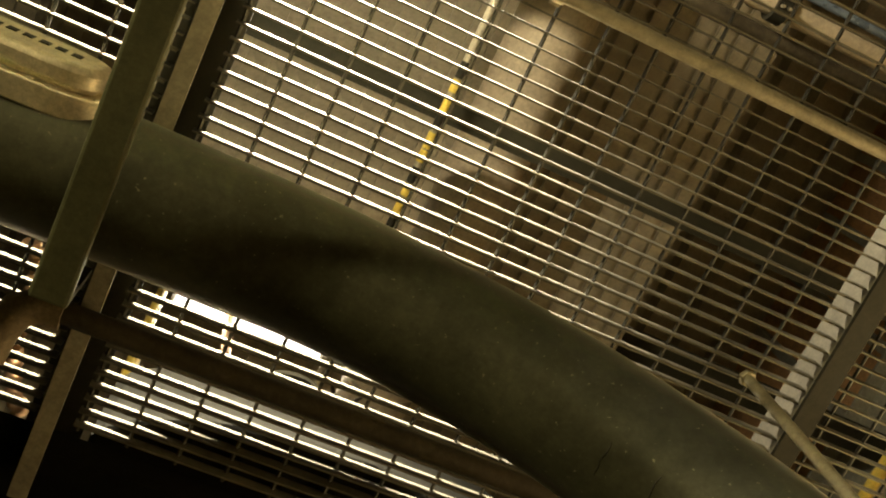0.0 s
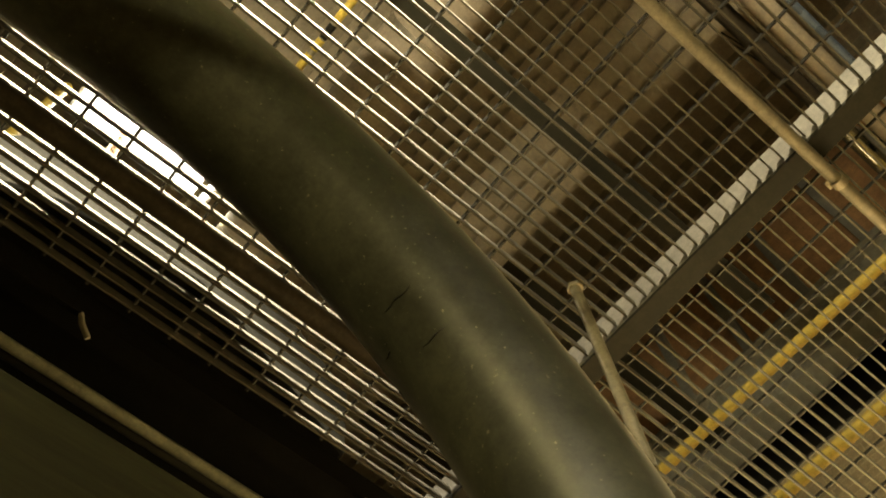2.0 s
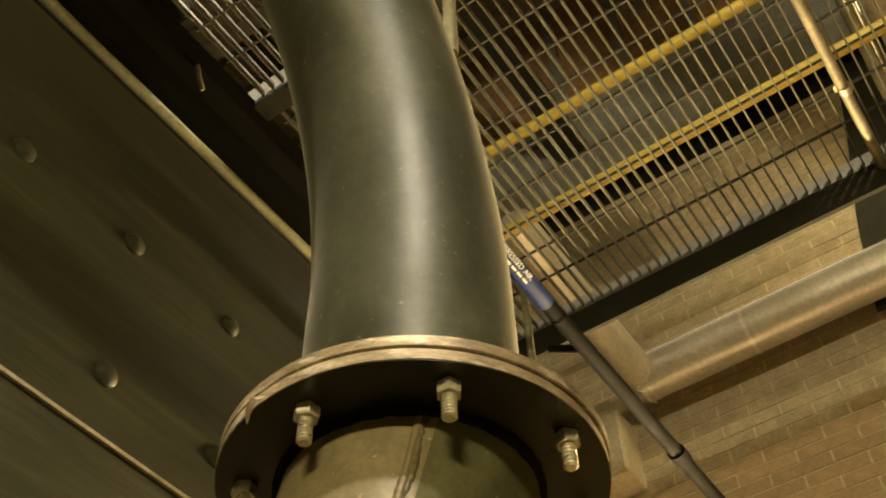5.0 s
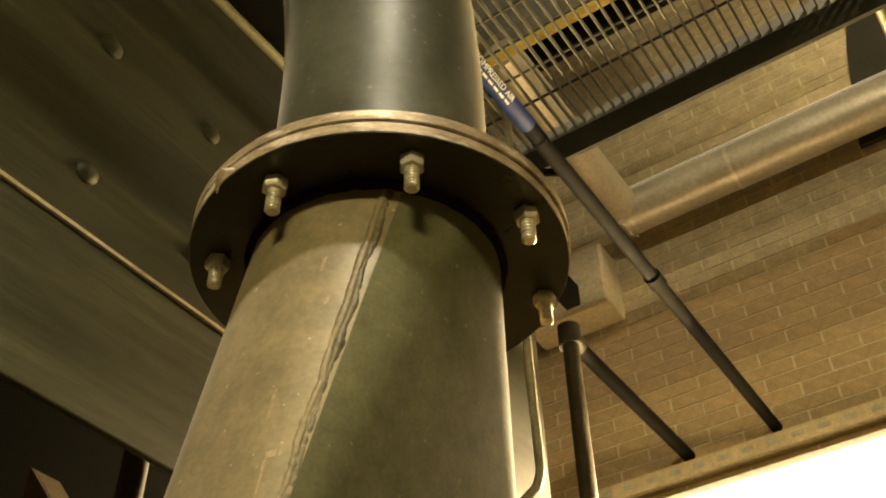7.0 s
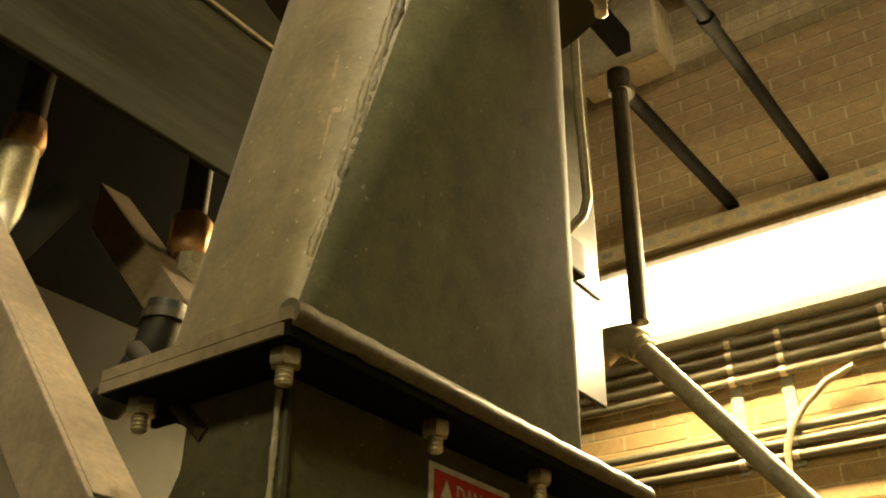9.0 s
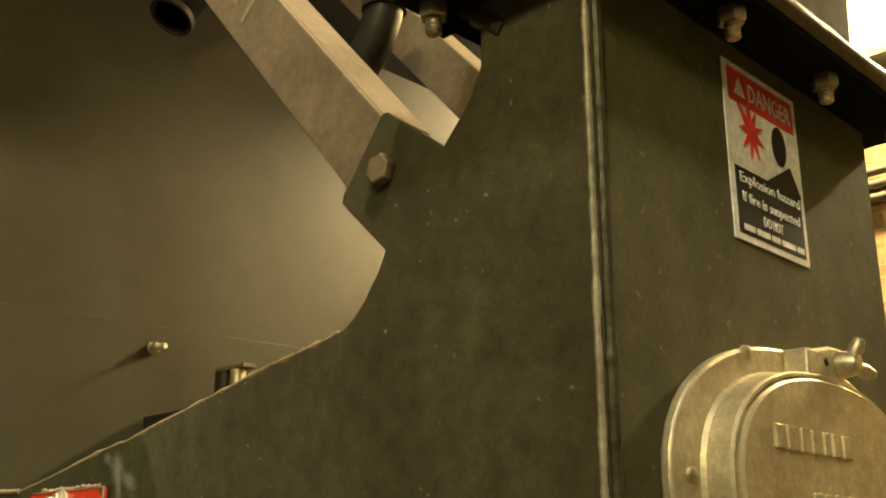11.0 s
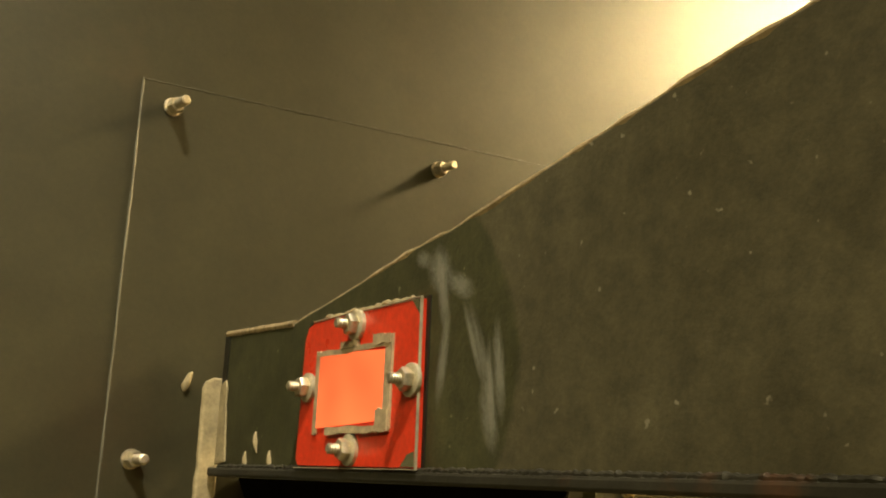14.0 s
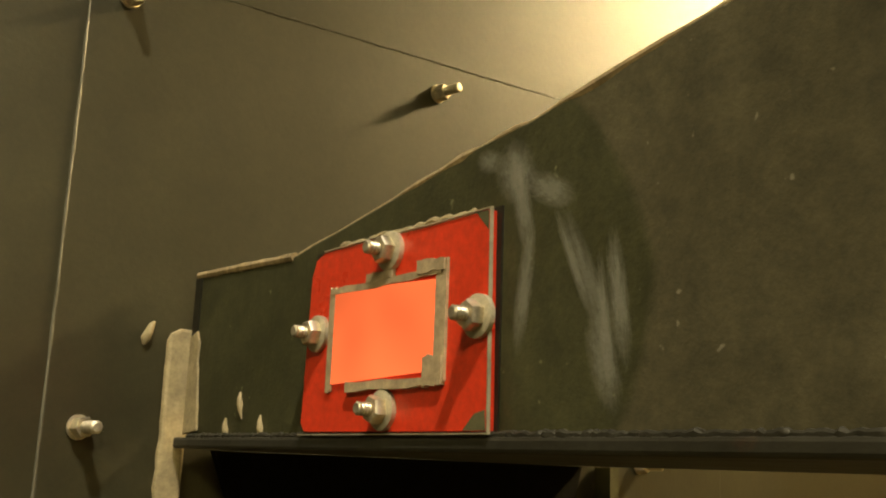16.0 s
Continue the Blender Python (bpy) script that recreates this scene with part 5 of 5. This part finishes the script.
# ---------------------------------------------------------------- upper storey
for x0, x1, y0, y1, z in ((-0.95, -0.28, 0.08, 0.3, 6.0), (1.64, 1.97, -1.88, -1.71, 5.3)):
    lp = thing("high_bay_light", "bright white luminaire hung above the walkway", "lamp", "upper lights")
    part("housing", Geo().box((x0, y0, z + 0.02), (x1, y1, z + 0.1)), HOUSING, lp, smooth=0, bevel=0.01)
    part("lens", Geo().box((x0 + 0.02, y0 + 0.02, z), (x1 - 0.02, y1 - 0.02, z + 0.019)), LENS_UP, lp, "glowing lens", smooth=0)
    for x in (x0 + 0.1, x1 - 0.1):
        part("hanger", Geo().rod((x, (y0 + y1) / 2, z + 0.1), (x, (y0 + y1) / 2, 8.43), 0.005, 8), BEAM, lp)
pend = thing("pendant_lamp", "bare bulb and flood reflector hung low over the walkway", "lamp")
part("reflector", Geo().sweep([(-0.926, -1.942, 4.405), (-0.924, -1.925, 4.388), (-0.921, -1.907, 4.3675)], [0.03, 0.05, 0.075], 20), HOUSING, pend)
part("socket", Geo().sweep([(-0.83, -1.9, 4.53), (-0.83, -1.9, 4.58), (-0.83, -1.9, 4.6)], [0.022, 0.022, 0.008], 16), HOUSING, pend)
part("stem", Geo().rod((-0.926, -1.942, 4.405), (-0.84, -1.905, 4.56), 0.006, 8), BEAM, pend)
part("cord", Geo().rod((-0.83, -1.9, 4.6), (-0.83, -1.9, 8.43), 0.005, 8), BEAM, pend)
for y, z, w, xe in ((-1.02, 5.02, 0.075, 1.3), (-0.15, 6.6, 0.16, W), (0.9, 6.6, 0.16, W)):
    bm_ = thing("roof_beam", "dark steel beam spanning under the roof", "beam", "roof beams")
    part("web", Geo().box((-4.0, y - 0.006, z), (xe, y + 0.006, z + 0.25)), BEAM, bm_, smooth=0)
    part("bottom_flange", Geo().box((-4.0, y - w / 2, z - 0.012), (xe, y + w / 2, z - 0.0005)), BEAM, bm_, smooth=0)
duct = thing("upper_duct", "beige lagged duct crossing above the walkway", "duct")
part("lagging", Geo().rod((-0.1, -4.19, 5.6), (-0.1, 3.19, 5.6), 0.14, 32), JACKET, duct)
for y in (-1.9, -0.9, 0.1, 1.1):
    part("band", Geo().ring((-0.1, y, 5.6), (0, 1, 0), 0.1402, 0.1425, 0.02, 32), ZINC, duct)
dk = thing("wall_panelling", "beige ribbed panels above the walkway", "panelling", kind="structure")
pm = Geo().box((0, -1.9, 6.25), (0.07, 1.6, 6.3)).box((0.0705, -1.9, 6.27), (0.0945, 1.6, 6.3)).mesh("panel", DECK, 0)
for i in range(26):
    ob = new("panel", pm)
    ob.location = (-1.5 + 0.095 * i, 0, 0)
    ob.parent = dk
lag = thing("lagged_main", "beige lagged main with a black clamp above the walkway", "pipe")
part("lagging", Geo().rod((-0.6, -1.7, 5.0), (W, -1.7, 5.0), 0.036, 24), JACKET, lag)
part("clamp", Geo().ring((0.33, -1.7, 5.0), (1, 0, 0), 0.0355, 0.052, 0.045, 24).box((0.335, -1.72, 5.045), (0.37, -1.68, 5.2)), DARKSTEEL, lag, "black pipe clamp")
part("clamp", Geo().ring((1.15, -1.7, 5.0), (1, 0, 0), 0.0355, 0.05, 0.04, 24), DARKSTEEL, lag, "black pipe clamp")
for x in (0.34, 0.362, 1.16):
    part("clamp_bolt", Geo().rod((x, -1.7, 4.93), (x, -1.7, 4.952), 0.005, 8), ZINC, lag)
whole("upper_pipe", Geo().rod((-0.6, -1.765, 5.0), (W, -1.765, 5.0), 0.014, 16), BLUESTEEL, "thin blue-grey steel pipe beside the lagged main", "pipe")
ch = thing("polished_pipe", "dull green iron pipe with a polished far length", "pipe")
part("iron_length", Geo().rod((-0.6, -1.615, 5.06), (0.98, -1.615, 5.06), 0.03, 18), IPIPE, ch)
part("polished_length", Geo().rod((0.985, -1.615, 5.06), (W, -1.615, 5.06), 0.03, 24), CHROME, ch, "polished metal length")
part("union", Geo().rod((0.95, -1.615, 5.06), (1.01, -1.615, 5.06), 0.038, 8), DARKSTEEL, ch)
tag_ = thing("yellow_tagged_rod", "thin rod with yellow and black tape above the grating", "rod")
part("rod", Geo().rod((-0.43, -4.19, 4.9), (-0.43, 0.5, 4.9), 0.011, 12), TUBE, tag_)
for i in range(12):
    part("tape_band", Geo().rod((-0.43, -1.18 + 0.055 * i, 4.9), (-0.43, -1.13 + 0.055 * i - (0.012 if i % 2 else 0), 4.9), 0.0125, 12), YELLOW if i % 3 else DARKSTEEL, tag_)
for i, (x, y) in enumerate(((-0.93, -0.1), (-0.66, -0.12))):
    whole("upper_riser", Geo().rod((x, y, 3.9), (x - 0.06, y + 0.3, 6.0), 0.02, 14), COPPER if i else YELLOW, "copper riser above the boiler" if i else "yellow painted gas riser above the boiler", "pipe")
hs = thing("flexible_hose", "corrugated brass hose above the boiler", "hose")
hose_pts = [Vector((-1.3, -0.32, 4.62)).lerp(Vector((-1.19, 0.14, 4.6)), i / 60) + Vector((0.02 * math.sin(i * 0.12), 0, 0.015 * math.sin(i * 0.2))) for i in range(61)]
part("corrugation", Geo().sweep(hose_pts, [0.026 if i % 4 < 2 else 0.019 for i in range(61)], 16), BRASS, hs)
vw = thing("relief_valve", "dark valve with spiky levers above the boiler", "valve")
rnd = random.Random(31)
part("body", Geo().sweep([(-0.32, 0.0, 4.9), (-0.32, 0.0, 5.05)], 0.035, 12), IPIPE, vw)
for i in range(6):
    a = i * 1.05
    part("lever", Geo().sweep([(-0.32, 0.0, 5.0), (-0.32 + 0.13 * math.cos(a), 0.13 * math.sin(a), 5.0 + rnd.uniform(-0.05, 0.05))], [0.012, 0.003], 8), IPIPE, vw)
for y in (-1.9, -1.45, -1.0, -0.55, -0.1):
    whole("wall_stud", Geo().box((W - 0.04, y - 0.03, 6.955), (W + 0.019, y + 0.03, 8.41)), GREYBEAM, "grey steel stud on the brown upper wall", "stud", "upper wall studs", smooth=0)

# ---------------------------------------------------------------- bricks of the east wall
BL, BH = 0.24, 0.0577
brick = Geo().prism([(-0.116, 0.0), (0.116, 0.0), (0.116, 0.0505), (-0.116, 0.0505)], 0, 0.0, 0.02).mesh("brick", BRICK, 0)
rest = Geo()
rnd = random.Random(77)
rows = int((6.11 - 2.372) / BH)
count = 0
for r in range(rows):
    z = 2.372 + BH * r
    for k in range(-18, 14):
        y = k * BL + (BL / 2 if r % 2 else 0)
        dx = rnd.uniform(-0.0015, 0.0015)
        if -1.75 < y < 0.45 and z < 4.78 and count < 300:
            ob = new("brick", brick)
            ob.location = (W - 0.002 + dx, y, z)
            ob.parent = wall
            count += 1
        else:
            rest.box((W - 0.002 + dx, y - 0.116, z), (W + 0.018, y + 0.116, z + 0.0505))
ob = part("brickwork", rest, BRICK_FAR, wall, smooth=0)
ob["kind"] = "stuff"
